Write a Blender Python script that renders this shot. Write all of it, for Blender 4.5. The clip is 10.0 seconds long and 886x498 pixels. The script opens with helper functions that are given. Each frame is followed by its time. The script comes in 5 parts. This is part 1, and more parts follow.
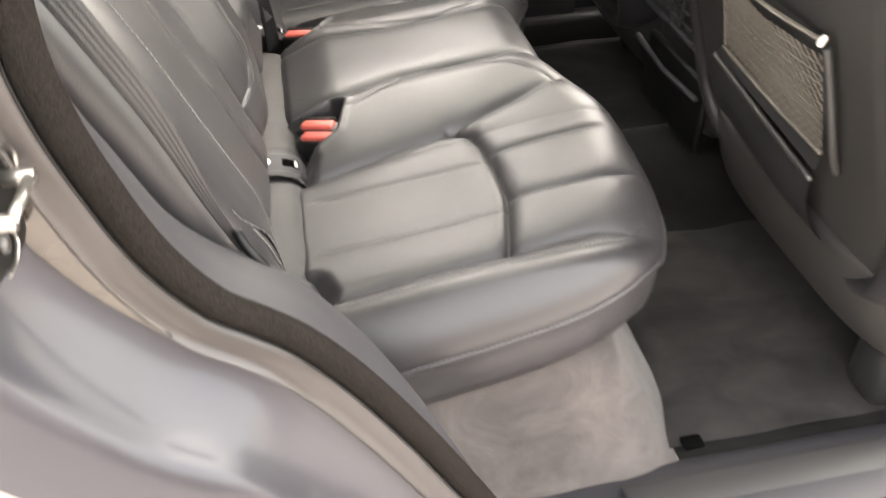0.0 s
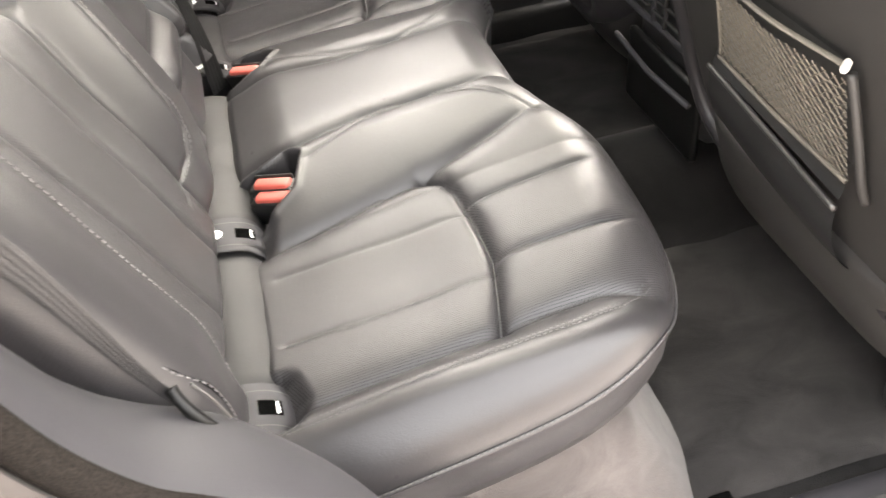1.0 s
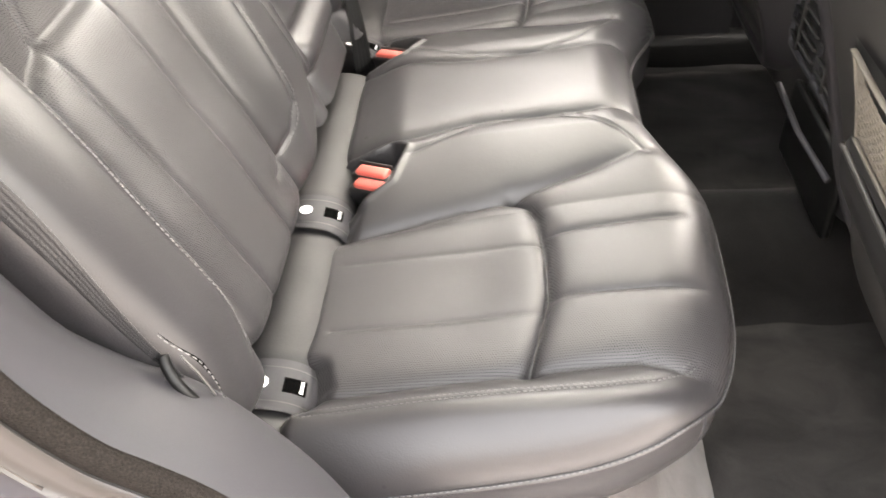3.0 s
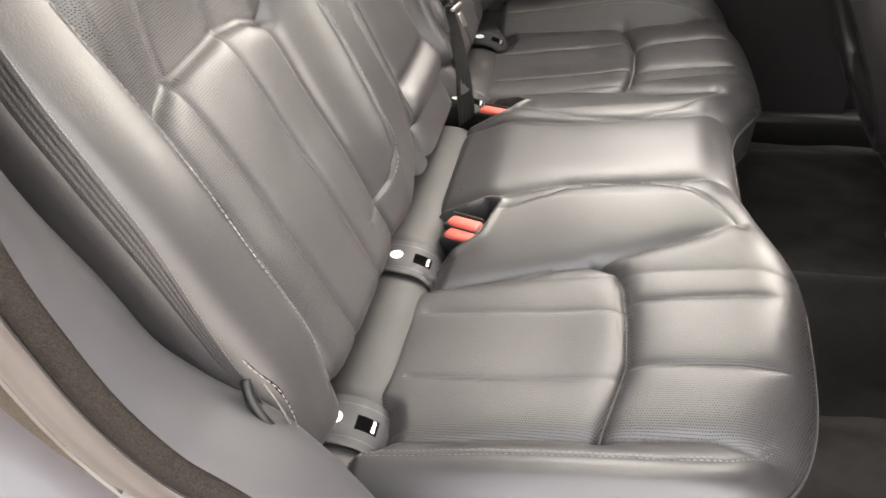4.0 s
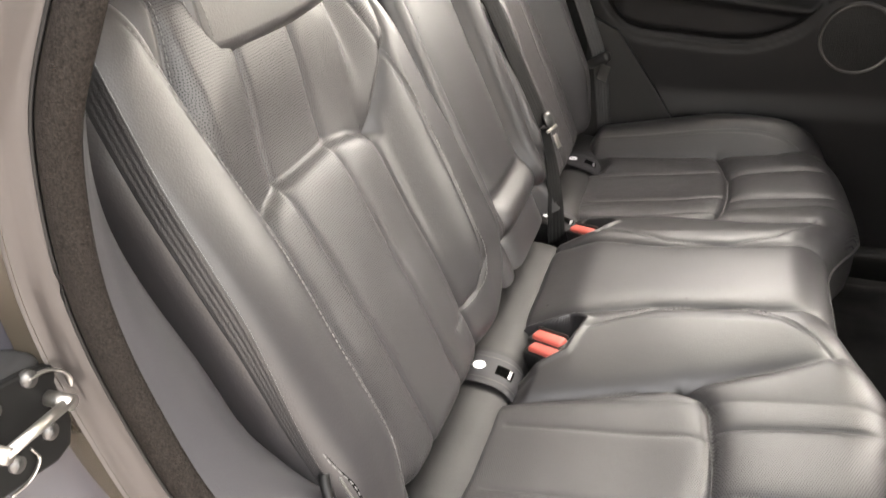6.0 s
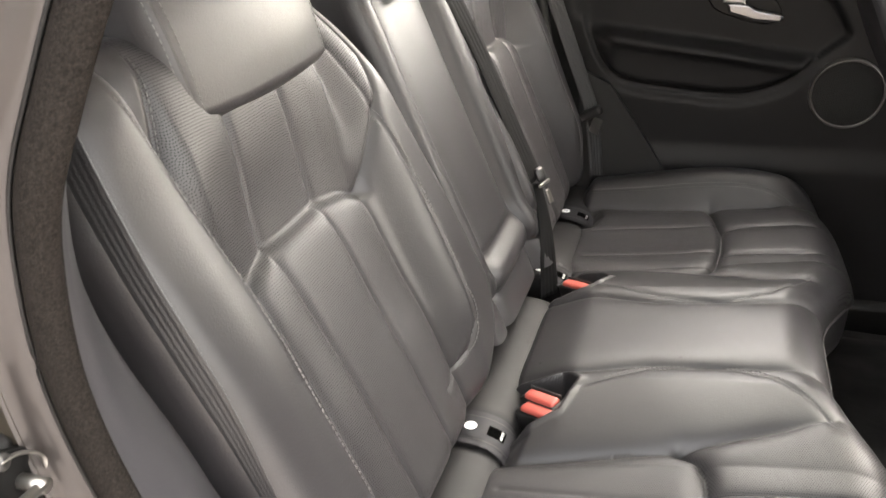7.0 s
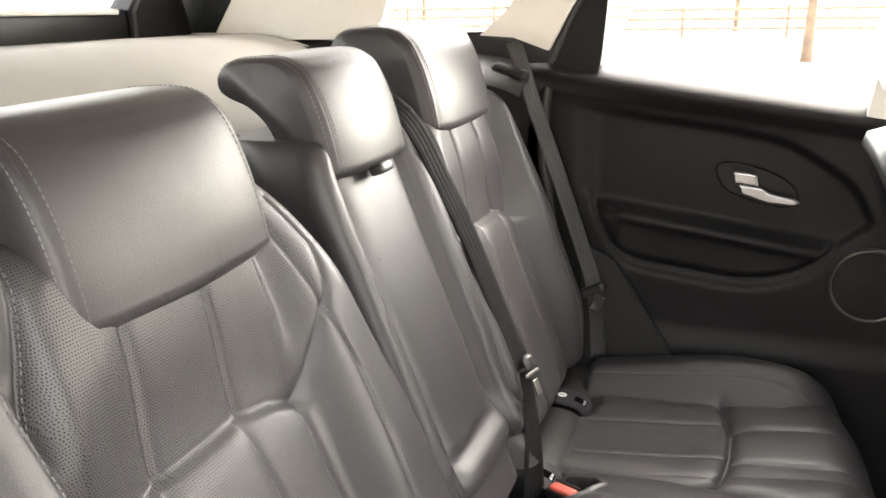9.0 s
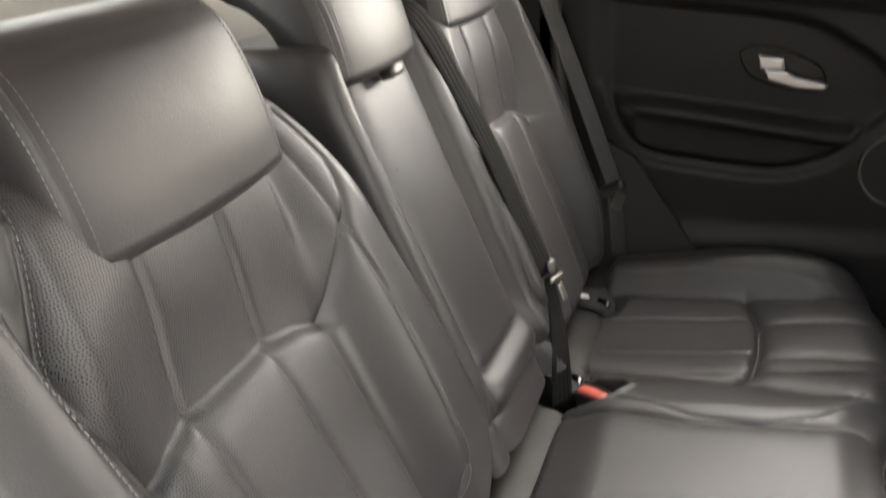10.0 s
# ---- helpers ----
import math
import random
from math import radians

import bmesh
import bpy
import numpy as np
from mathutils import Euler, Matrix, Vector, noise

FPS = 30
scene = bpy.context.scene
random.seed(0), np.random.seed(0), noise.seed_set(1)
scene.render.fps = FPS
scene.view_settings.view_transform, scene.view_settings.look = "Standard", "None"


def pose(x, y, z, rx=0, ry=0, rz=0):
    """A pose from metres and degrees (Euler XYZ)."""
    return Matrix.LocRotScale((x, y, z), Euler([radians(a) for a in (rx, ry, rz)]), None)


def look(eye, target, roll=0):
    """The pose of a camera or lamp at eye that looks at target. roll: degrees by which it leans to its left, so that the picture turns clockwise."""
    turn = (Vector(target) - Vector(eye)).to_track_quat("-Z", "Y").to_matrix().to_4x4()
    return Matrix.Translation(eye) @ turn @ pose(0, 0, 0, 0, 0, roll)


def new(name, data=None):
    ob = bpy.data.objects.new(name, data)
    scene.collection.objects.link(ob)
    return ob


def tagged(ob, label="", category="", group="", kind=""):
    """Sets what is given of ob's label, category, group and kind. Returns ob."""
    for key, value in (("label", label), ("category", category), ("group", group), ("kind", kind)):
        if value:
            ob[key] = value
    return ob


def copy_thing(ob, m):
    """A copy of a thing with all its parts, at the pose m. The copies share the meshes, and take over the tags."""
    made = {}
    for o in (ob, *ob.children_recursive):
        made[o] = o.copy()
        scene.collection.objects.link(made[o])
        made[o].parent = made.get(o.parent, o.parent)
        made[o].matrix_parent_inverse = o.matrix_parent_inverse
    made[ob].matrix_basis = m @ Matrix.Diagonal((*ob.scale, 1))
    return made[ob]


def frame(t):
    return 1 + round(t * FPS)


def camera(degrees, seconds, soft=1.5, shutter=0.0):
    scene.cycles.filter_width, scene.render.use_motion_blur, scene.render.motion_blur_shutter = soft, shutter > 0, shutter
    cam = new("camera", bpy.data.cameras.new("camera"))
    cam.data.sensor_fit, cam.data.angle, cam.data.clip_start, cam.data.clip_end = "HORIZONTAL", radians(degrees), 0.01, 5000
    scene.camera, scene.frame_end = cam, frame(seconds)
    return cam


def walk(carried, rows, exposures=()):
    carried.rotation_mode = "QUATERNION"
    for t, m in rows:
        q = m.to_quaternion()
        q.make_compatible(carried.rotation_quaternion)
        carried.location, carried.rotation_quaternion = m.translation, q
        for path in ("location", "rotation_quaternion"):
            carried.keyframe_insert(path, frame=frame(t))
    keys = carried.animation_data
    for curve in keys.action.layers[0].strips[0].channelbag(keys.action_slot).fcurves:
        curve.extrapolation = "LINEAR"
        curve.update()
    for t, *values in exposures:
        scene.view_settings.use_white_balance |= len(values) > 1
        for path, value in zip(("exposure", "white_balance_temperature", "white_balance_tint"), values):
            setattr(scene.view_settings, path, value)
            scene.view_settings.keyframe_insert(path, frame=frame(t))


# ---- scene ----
cam = camera(56.4, 10.0, shutter=0.5)
PATH = [
    (0, (0.072, -1.179, 1.327), (0.34, 0.343, 0.058), -1.8),
    (0.5, (0.092, -1.077, 1.343), (0.278, 0.455, 0.07), -7.0),
    (1, (0.12, -1.015, 1.333), (0.403, 0.456, 0.008), -6.8),
    (1.5, (0.167, -0.996, 1.332), (0.453, 0.444, -0.026), -5.0),
    (2, (0.198, -0.986, 1.341), (0.36, 0.466, -0.025), -3.5),
    (2.5, (0.231, -0.992, 1.347), (0.23, 0.472, -0.015), -4.2),
    (4, (0.263, -1.014, 1.367), (-0.111, 0.529, 0.15), -4.3),
    (4.5, (0.265, -1.013, 1.366), (-0.17, 0.529, 0.168), -4.4),
    (5, (0.267, -1.02, 1.367), (-0.194, 0.543, 0.206), -4.1),
    (5.5, (0.267, -1.024, 1.368), (-0.259, 0.579, 0.294), -3.6),
    (6, (0.264, -1.031, 1.369), (-0.33, 0.615, 0.399), -4.0),
    (7.5, (0.264, -0.966, 1.395), (-0.31, 0.748, 0.538), -3.9),
    (8, (0.26, -0.865, 1.404), (-0.246, 0.89, 0.591), -3.0),
    (8.5, (0.287, -0.856, 1.409), (-0.287, 0.923, 0.698), -1.0),
    (9, (0.293, -0.858, 1.415), (-0.39, 0.928, 0.828), -1.2),
    (9.5, (0.282, -0.848, 1.418), (-0.431, 0.92, 0.814), -2.5),
    (10, (0.257, -0.823, 1.408), (-0.415, 0.879, 0.6), -4.3),
]
EXPOSURES = [(0, 4.88, 7500, 11), (0.6, 5.28, 7500, 11), (1.0, 5.28, 7500, 11), (2.5, 5.39, 7500, 11.5), (4, 5.21, 7500, 11.5), (5.3, 5.13, 7500, 11.5), (6, 4.94, 7500, 11.5), (7.5, 4.58, 7350, 11), (8.5, 4.96, 7350, 10.5), (9.0, 4.78, 7300, 10), (9.5, 4.41, 7300, 10), (10, 4.23, 7300, 10)]
walk(cam, [(t, look(eye, target, roll)) for t, eye, target, roll in PATH], EXPOSURES)

# ---- world and light ----
world = bpy.data.worlds.new("sky")
scene.world = world
world.use_nodes = True
wn = world.node_tree.nodes
sky = wn.new("ShaderNodeTexSky")
sky.sky_type, sky.sun_disc = "NISHITA", False
sky.sun_elevation, sky.sun_rotation = radians(50), radians(37)
sky.air_density, sky.dust_density, sky.ozone_density = 1.4, 1.6, 1.0
wn["Background"].inputs["Strength"].default_value = 0.12
haze = wn.new("ShaderNodeHueSaturation")
haze.inputs["Saturation"].default_value = 0.3
world.node_tree.links.new(sky.outputs[0], haze.inputs["Color"])
world.node_tree.links.new(haze.outputs[0], wn["Background"].inputs["Color"])
sun_data = bpy.data.lights.new("sun", "SUN")
sun_data.energy, sun_data.angle, sun_data.color = 1.2, radians(90), (1.0, 0.985, 0.975)
sun = new("sun", sun_data)
sun.matrix_world = look((0.75, 1.0, 1.5), (0, 0, 0))

# ---- materials ----


def material(name, base, rough=0.5, metal=0.0, bump=0.0, scale=200.0, vary=0.25, stain=3.0, coat=0.0, sheen=0.0, kind="noise", spec=0.5):
    """A principled material with two scales of variation and a fine relief, in object metres."""
    m = bpy.data.materials.new(name)
    m.use_nodes = True
    n, l = m.node_tree.nodes, m.node_tree.links
    p = n["Principled BSDF"]
    p.inputs["Metallic"].default_value = metal
    p.inputs["Coat Weight"].default_value = coat
    p.inputs["Specular IOR Level"].default_value = spec
    p.inputs["Coat Roughness"].default_value = 0.08
    p.inputs["Sheen Weight"].default_value = sheen
    co = n.new("ShaderNodeTexCoord")
    big = n.new("ShaderNodeTexNoise")
    big.inputs["Scale"].default_value, big.inputs["Detail"].default_value = stain, 5
    fine = n.new("ShaderNodeTexVoronoi" if kind == "grain" else "ShaderNodeTexNoise")
    fine.inputs["Scale"].default_value = scale
    l.new(co.outputs["Object"], big.inputs["Vector"])
    l.new(co.outputs["Object"], fine.inputs["Vector"])
    ramp = n.new("ShaderNodeValToRGB")
    lo, hi = [c * (1 - vary) for c in base], [min(1, c * (1 + vary)) for c in base]
    ramp.color_ramp.elements[0].position, ramp.color_ramp.elements[1].position = 0.3, 0.7
    ramp.color_ramp.elements[0].color, ramp.color_ramp.elements[1].color = (*lo, 1), (*hi, 1)
    l.new(big.outputs["Fac"], ramp.inputs["Fac"])
    l.new(ramp.outputs["Color"], p.inputs["Base Color"])
    mr = n.new("ShaderNodeMapRange")
    mr.inputs["To Min"].default_value, mr.inputs["To Max"].default_value = max(0.02, rough - 0.06), min(1, rough + 0.06)
    l.new(big.outputs["Fac"], mr.inputs["Value"])
    l.new(mr.outputs["Result"], p.inputs["Roughness"])
    if bump:
        b = n.new("ShaderNodeBump")
        b.inputs["Strength"].default_value, b.inputs["Distance"].default_value = bump, 0.001
        l.new(fine.outputs["Distance" if kind == "grain" else "Fac"], b.inputs["Height"])
        l.new(b.outputs["Normal"], p.inputs["Normal"])
    return m


def perforated(name, base, rough, pitch=0.0027, hole=0.20):
    """Leather with rows of small punched holes, laid out in the UV map's metres."""
    m = material(name, base, rough, bump=0.12, scale=700, vary=0.1, kind="grain")
    n, l = m.node_tree.nodes, m.node_tree.links
    p = n["Principled BSDF"]
    uv = n.new("ShaderNodeUVMap")
    sep = n.new("ShaderNodeSeparateXYZ")
    l.new(uv.outputs["UV"], sep.inputs[0])

    def calc(op, a, b=None, c=None):
        k = n.new("ShaderNodeMath")
        k.operation = op
        for i, v in enumerate((a, b, c)):
            if v is None:
                continue
            if isinstance(v, (int, float)):
                k.inputs[i].default_value = v
            else:
                l.new(v, k.inputs[i])
        return k.outputs[0]

    u = calc("DIVIDE", sep.outputs[0], pitch)
    v = calc("DIVIDE", sep.outputs[1], pitch)
    odd = calc("MULTIPLY", calc("MODULO", calc("FLOOR", v), 2.0), 0.5)
    fu = calc("SUBTRACT", calc("FRACT", calc("ADD", u, odd)), 0.5)
    fv = calc("SUBTRACT", calc("FRACT", v), 0.5)
    r = calc("SQRT", calc("ADD", calc("MULTIPLY", fu, fu), calc("MULTIPLY", fv, fv)))
    inside = calc("LESS_THAN", r, hole)
    mix = n.new("ShaderNodeMix")
    mix.data_type = "RGBA"
    old = p.inputs["Base Color"].links[0].from_socket
    l.new(inside, mix.inputs["Factor"])
    l.new(old, mix.inputs["A"])
    mix.inputs["B"].default_value = (*[c * 0.1 for c in base], 1)
    l.new(mix.outputs["Result"], p.inputs["Base Color"])
    l.new(calc("MULTIPLY_ADD", inside, -0.42, 0.42), p.inputs["Specular IOR Level"])
    return m


def hide(m):
    """Soft creases, stretched pores and a few dark specks of dirt on leather."""
    n, l = m.node_tree.nodes, m.node_tree.links
    p = n["Principled BSDF"]
    co = n["Texture Coordinate"]
    first = p.inputs["Normal"].links[0].from_socket
    mp = n.new("ShaderNodeMapping")
    mp.inputs["Scale"].default_value = (1.0, 0.45, 1.6)
    l.new(co.outputs["Object"], mp.inputs["Vector"])
    cr = n.new("ShaderNodeTexNoise")
    cr.inputs["Scale"].default_value, cr.inputs["Detail"].default_value, cr.inputs["Distortion"].default_value = 150, 3, 0.6
    l.new(mp.outputs["Vector"], cr.inputs["Vector"])
    soft = n.new("ShaderNodeTexNoise")
    soft.inputs["Scale"].default_value, soft.inputs["Detail"].default_value = 16, 2
    l.new(co.outputs["Object"], soft.inputs["Vector"])
    for tex, amount, dist in ((cr, 0.06, 0.0018), (soft, 0.05, 0.012)):
        b = n.new("ShaderNodeBump")
        b.inputs["Strength"].default_value, b.inputs["Distance"].default_value = amount, dist
        l.new(tex.outputs["Fac"], b.inputs["Height"])
        l.new(first, b.inputs["Normal"])
        first = b.outputs["Normal"]
    l.new(first, p.inputs["Normal"])
    dots = n.new("ShaderNodeTexVoronoi")
    dots.inputs["Scale"].default_value = 26
    l.new(co.outputs["Object"], dots.inputs["Vector"])
    near_ = n.new("ShaderNodeMath")
    near_.operation = "LESS_THAN"
    near_.inputs[1].default_value = 0.055
    l.new(dots.outputs["Distance"], near_.inputs[0])
    pick = n.new("ShaderNodeSeparateColor")
    l.new(dots.outputs["Color"], pick.inputs["Color"])
    some = n.new("ShaderNodeMath")
    some.operation = "GREATER_THAN"
    some.inputs[1].default_value = 0.86
    l.new(pick.outputs["Red"], some.inputs[0])
    both = n.new("ShaderNodeMath")
    both.operation = "MULTIPLY"
    l.new(near_.outputs[0], both.inputs[0])
    l.new(some.outputs[0], both.inputs[1])
    rr = p.inputs["Roughness"].links[0].from_socket
    add = n.new("ShaderNodeMath")
    add.operation = "MULTIPLY_ADD"
    add.inputs[1].default_value = 0.35
    l.new(both.outputs[0], add.inputs[0])
    l.new(rr, add.inputs[2])
    l.new(add.outputs[0], p.inputs["Roughness"])
    return m


LEATHER = hide(material("black_leather", (0.016, 0.0149, 0.0162), 0.43, spec=0.43, bump=0.10, scale=560, vary=0.08, kind="grain"))
PERF = hide(perforated("perforated_leather", (0.023, 0.0216, 0.0230), 0.45))
ROLL = hide(material("matte_black_vinyl", (0.012, 0.0114, 0.012), 0.56, spec=0.3, bump=0.12, scale=560, vary=0.06, kind="grain"))
THREAD = material("grey_thread", (0.075, 0.072, 0.072), 0.7, bump=0.3, scale=900)
PLASTIC = material("charcoal_plastic", (0.012, 0.0118, 0.012), 0.5, spec=0.25, bump=0.12, scale=900, vary=0.12)
TRIM = material("slate_grey_trim", (0.016, 0.0153, 0.0180), 0.62, spec=0.3, bump=0.14, scale=700, vary=0.12)
DARK = material("black_plastic", (0.012, 0.012, 0.012), 0.4, vary=0.2)
CARPET = material("dark_carpet", (0.006, 0.0056, 0.0055), 0.95, spec=0.06, bump=0.8, scale=420, vary=0.4, stain=14, sheen=0.05)
MAT_PILE = material("velour_mat", (0.0145, 0.0134, 0.0130), 0.95, spec=0.06, bump=0.9, scale=500, vary=0.5, stain=12, sheen=0.05)
HEEL = material("taupe_carpet", (0.055, 0.049, 0.047), 0.95, spec=0.06, bump=0.6, scale=450, vary=0.4, stain=13, sheen=0.15)
DOOR = material("black_door_trim", (0.0085, 0.0082, 0.0086), 0.46, spec=0.12, bump=0.08, scale=900, vary=0.15)
for pile in (MAT_PILE, HEEL, CARPET):
    pile.node_tree.nodes["Noise Texture"].inputs["Distortion"].default_value = 0.6
    pile.node_tree.nodes["Noise Texture"].inputs["Roughness"].default_value = 0.62
for pile in (MAT_PILE, HEEL):
    n_, l_ = pile.node_tree.nodes, pile.node_tree.links
    lay = n_.new("ShaderNodeMapping")
    lay.inputs["Scale"].default_value, lay.inputs["Rotation"].default_value = (0.8, 1.15, 1.0), (0, 0, radians(35))
    l_.new(n_["Texture Coordinate"].outputs["Object"], lay.inputs["Vector"])
    l_.new(lay.outputs["Vector"], n_["Noise Texture"].inputs["Vector"])
DARK_THREAD = material("black_thread", (0.04, 0.04, 0.04), 0.7, bump=0.3, scale=900)
PAINT = material("grey_metallic_paint", (0.016, 0.0155, 0.0195), 0.40, metal=0.2, spec=0.3, vary=0.08, coat=0.12)
# the brown tint paints in a ground reflection on the glossy grey body
GLOSS_PAINT = material("reflection_tinted_paint", (0.040, 0.033, 0.025), 0.28, metal=0.4, spec=0.5, vary=0.1, stain=9, coat=0.3)
# tan of the mirrored ground, put into the base colour of grey bodywork
TAN_REFLECTION = material("tan_reflection_paint", (0.060, 0.048, 0.029), 0.35, spec=0.5, vary=0.15, stain=9, coat=0.2)
FLANGE = material("painted_flange", (0.017, 0.0143, 0.0135), 0.45, spec=0.3, metal=0.2, vary=0.12, stain=12, coat=0.2)
RUBBER = material("flocked_rubber", (0.009, 0.0076, 0.0068), 0.95, spec=0.04, bump=1.0, scale=900, vary=0.6, stain=620)
WEB = material("belt_webbing", (0.010, 0.0098, 0.0108), 0.6, bump=0.5, scale=600, vary=0.15)
WEB_GREY = material("grey_webbing", (0.009, 0.0088, 0.0096), 0.42, spec=0.42, bump=0.5, scale=900, vary=0.1)
# darker webbing for the centre belt, with the gap's shadow in its colour
WEB_SHADED = material("shaded_webbing", (0.004, 0.004, 0.0042), 0.75, spec=0.1, bump=0.5, scale=900, vary=0.1)
RED = material("red_plastic", (0.36, 0.07, 0.055), 0.5, vary=0.06)
CHROME = material("satin_metal", (0.5, 0.5, 0.51), 0.28, metal=1.0, vary=0.05)
STEEL = material("zinc_steel", (0.22, 0.21, 0.195), 0.35, metal=0.9, vary=0.2, stain=60)
RING = material("satin_grey_ring", (0.06, 0.058, 0.056), 0.35, metal=0.6, vary=0.05)
RING_LIGHT = material("satin_grey_metal", (0.2, 0.2, 0.205), 0.3, metal=1.0, vary=0.05)
WHITE = material("white_print", (0.85, 0.85, 0.85), 0.5, vary=0.02)
SEAT_SHELL = material("seat_shell_plastic", (0.020, 0.0186, 0.0178), 0.55, spec=0.35, bump=0.15, scale=800, vary=0.12)
NET = material("taupe_net", (0.095, 0.083, 0.068), 0.8, bump=0.5, scale=700)
SHELF = material("grey_shelf_fabric", (0.24, 0.231, 0.22), 0.8, bump=0.5, scale=600, vary=0.1)
IVORY = material("ivory_pillar_trim", (0.46, 0.44, 0.4), 0.6, bump=0.15, scale=500, vary=0.05)
LINER = material("ivory_headliner", (0.62, 0.59, 0.53), 0.9, bump=0.3, scale=500, vary=0.04)
PAVING = material("pale_concrete", (0.50, 0.465, 0.45), 0.85, bump=0.4, scale=30, vary=0.12, stain=0.6)
TIMBER = material("fence_timber", (0.10, 0.075, 0.05), 0.8, bump=0.4, scale=60, vary=0.2)
BARK = material("tree_bark", (0.08, 0.055, 0.035), 0.9, bump=0.8, scale=40, vary=0.3)
LEAF = material("leaves", (0.06, 0.065, 0.018), 0.6, vary=0.4, stain=6)
BLACK_TRIM = material("black_gloss_trim", (0.004, 0.004, 0.004), 0.4, spec=0.15, vary=0.2)
# flat black: painted shade of opening and slit, own colour of the mat clip
VOID = material("black_void", (0.002, 0.002, 0.002), 1.0, spec=0.0, vary=0.1)
SPEAKER = material("speaker_mesh", (0.008, 0.0078, 0.0078), 0.55, spec=0.2, bump=0.8, scale=480, vary=0.1, kind="grain")

glass = bpy.data.materials.new("window_glass")
glass.use_nodes = True
gp = glass.node_tree.nodes["Principled BSDF"]
gp.inputs["Transmission Weight"].default_value, gp.inputs["Roughness"].default_value = 1.0, 0.0
gp.inputs["IOR"].default_value = 1.1
GLASS = glass


def tinted_pane(name, tint):
    """A tinted pane that lets daylight through and mirrors a little at its surface."""
    m = bpy.data.materials.new(name)
    m.use_nodes = True
    n, l = m.node_tree.nodes, m.node_tree.links
    n.remove(n["Principled BSDF"])
    clear, gloss, mix, edge = n.new("ShaderNodeBsdfTransparent"), n.new("ShaderNodeBsdfGlossy"), n.new("ShaderNodeMixShader"), n.new("ShaderNodeFresnel")
    clear.inputs["Color"].default_value = (*tint, 1)
    gloss.inputs["Roughness"].default_value = 0.02
    edge.inputs["IOR"].default_value = 1.45
    l.new(edge.outputs[0], mix.inputs["Fac"])
    l.new(clear.outputs[0], mix.inputs[1])
    l.new(gloss.outputs[0], mix.inputs[2])
    l.new(mix.outputs[0], n["Material Output"].inputs["Surface"])
    return m


# for the added roof pane; the tint sets how much light comes from above
ROOF_GLASS = tinted_pane("tinted_roof_glass", (0.25, 0.262, 0.25))

# ---- helpers of the scene ----


def thing(name, at, label, category, group="", kind=""):
    ob = new(name)
    ob.location = at
    ob.empty_display_size = 0.05
    return tagged(ob, label, category, group, kind)


def origin(ob):
    o = Vector((0, 0, 0))
    while ob is not None:
        o += ob.location
        ob = ob.parent
    return o


def mesh_of(name, verts, faces, mat, smooth=True, uvs=None):
    me = bpy.data.meshes.new(name)
    me.from_pydata([tuple(v) for v in verts], [], faces)
    if uvs is not None:
        layer = me.uv_layers.new(name="UVMap")
        idx = np.zeros(len(me.loops), dtype=np.int32)
        me.loops.foreach_get("vertex_index", idx)
        layer.data.foreach_set("uv", np.asarray(uvs, float)[idx].ravel())
    me.materials.append(mat)
    if smooth:
        me.polygons.foreach_set("use_smooth", [True] * len(me.polygons))
    me.update()
    return me


def part(name, me, parent=None, label=""):
    """Links a mesh, given in world metres, as one object under its thing or part."""
    ob = new(name, me)
    if parent is not None:
        o = origin(parent)
        me.transform(Matrix.Translation(-o))
        ob.parent = parent
    return tagged(ob, label)


def solid(name, me, label, category, group="", kind=""):
    """A thing of a single mesh, given in world metres, with its origin at its base."""
    co = np.array([v.co[:] for v in me.vertices])
    o = Vector(((co[:, 0].min() + co[:, 0].max()) / 2, (co[:, 1].min() + co[:, 1].max()) / 2, co[:, 2].min()))
    me.transform(Matrix.Translation(-o))
    ob = new(name, me)
    ob.location = o
    return tagged(ob, label, category, group, kind)


def bm_mesh(name, bm, mat, smooth=True):
    me = bpy.data.meshes.new(name)
    bm.to_mesh(me)
    bm.free()
    me.materials.append(mat)
    if smooth:
        me.polygons.foreach_set("use_smooth", [True] * len(me.polygons))
    return me


def grid_mesh(name, P, mat, uv=None, wrap=False, flip=False, ids=None, want=None, caps=False):
    """A sheet of quads over an array of places (rows, columns, 3); wrap closes the columns."""
    P = np.asarray(P, float)
    r, c = P.shape[:2]
    faces = []
    for i in range(r - 1):
        for j in range(c if wrap else c - 1):
            if ids is not None and ids[i, j] != want:
                continue
            k = (j + 1) % c
            f = (i * c + j, i * c + k, (i + 1) * c + k, (i + 1) * c + j)
            faces.append(f[::-1] if flip else f)
    if caps and wrap:
        if caps != "end":
            faces.append(tuple(range(c))[::1 if flip else -1])
        faces.append(tuple((r - 1) * c + j for j in range(c))[::-1 if flip else 1])
    V = P.reshape(-1, 3)
    NN = None
    if ids is not None:
        n_ = np.cross(np.gradient(P, axis=0), np.gradient(P, axis=1)) * (1 if flip else -1)
        NN = (n_ / (np.linalg.norm(n_, axis=2, keepdims=True) + 1e-12)).reshape(-1, 3)
    U = None if uv is None else np.asarray(uv, float).reshape(-1, 2)
    if ids is not None:
        used = sorted({v for f in faces for v in f})
        at = {v: n for n, v in enumerate(used)}
        faces = [tuple(at[v] for v in f) for f in faces]
        V = V[used]
        U = None if U is None else U[used]
        NN = NN[used]
    me = mesh_of(name, V, faces, mat, uvs=U)
    if NN is not None:
        me.normals_split_custom_set_from_vertices([tuple(v) for v in NN])
    return me


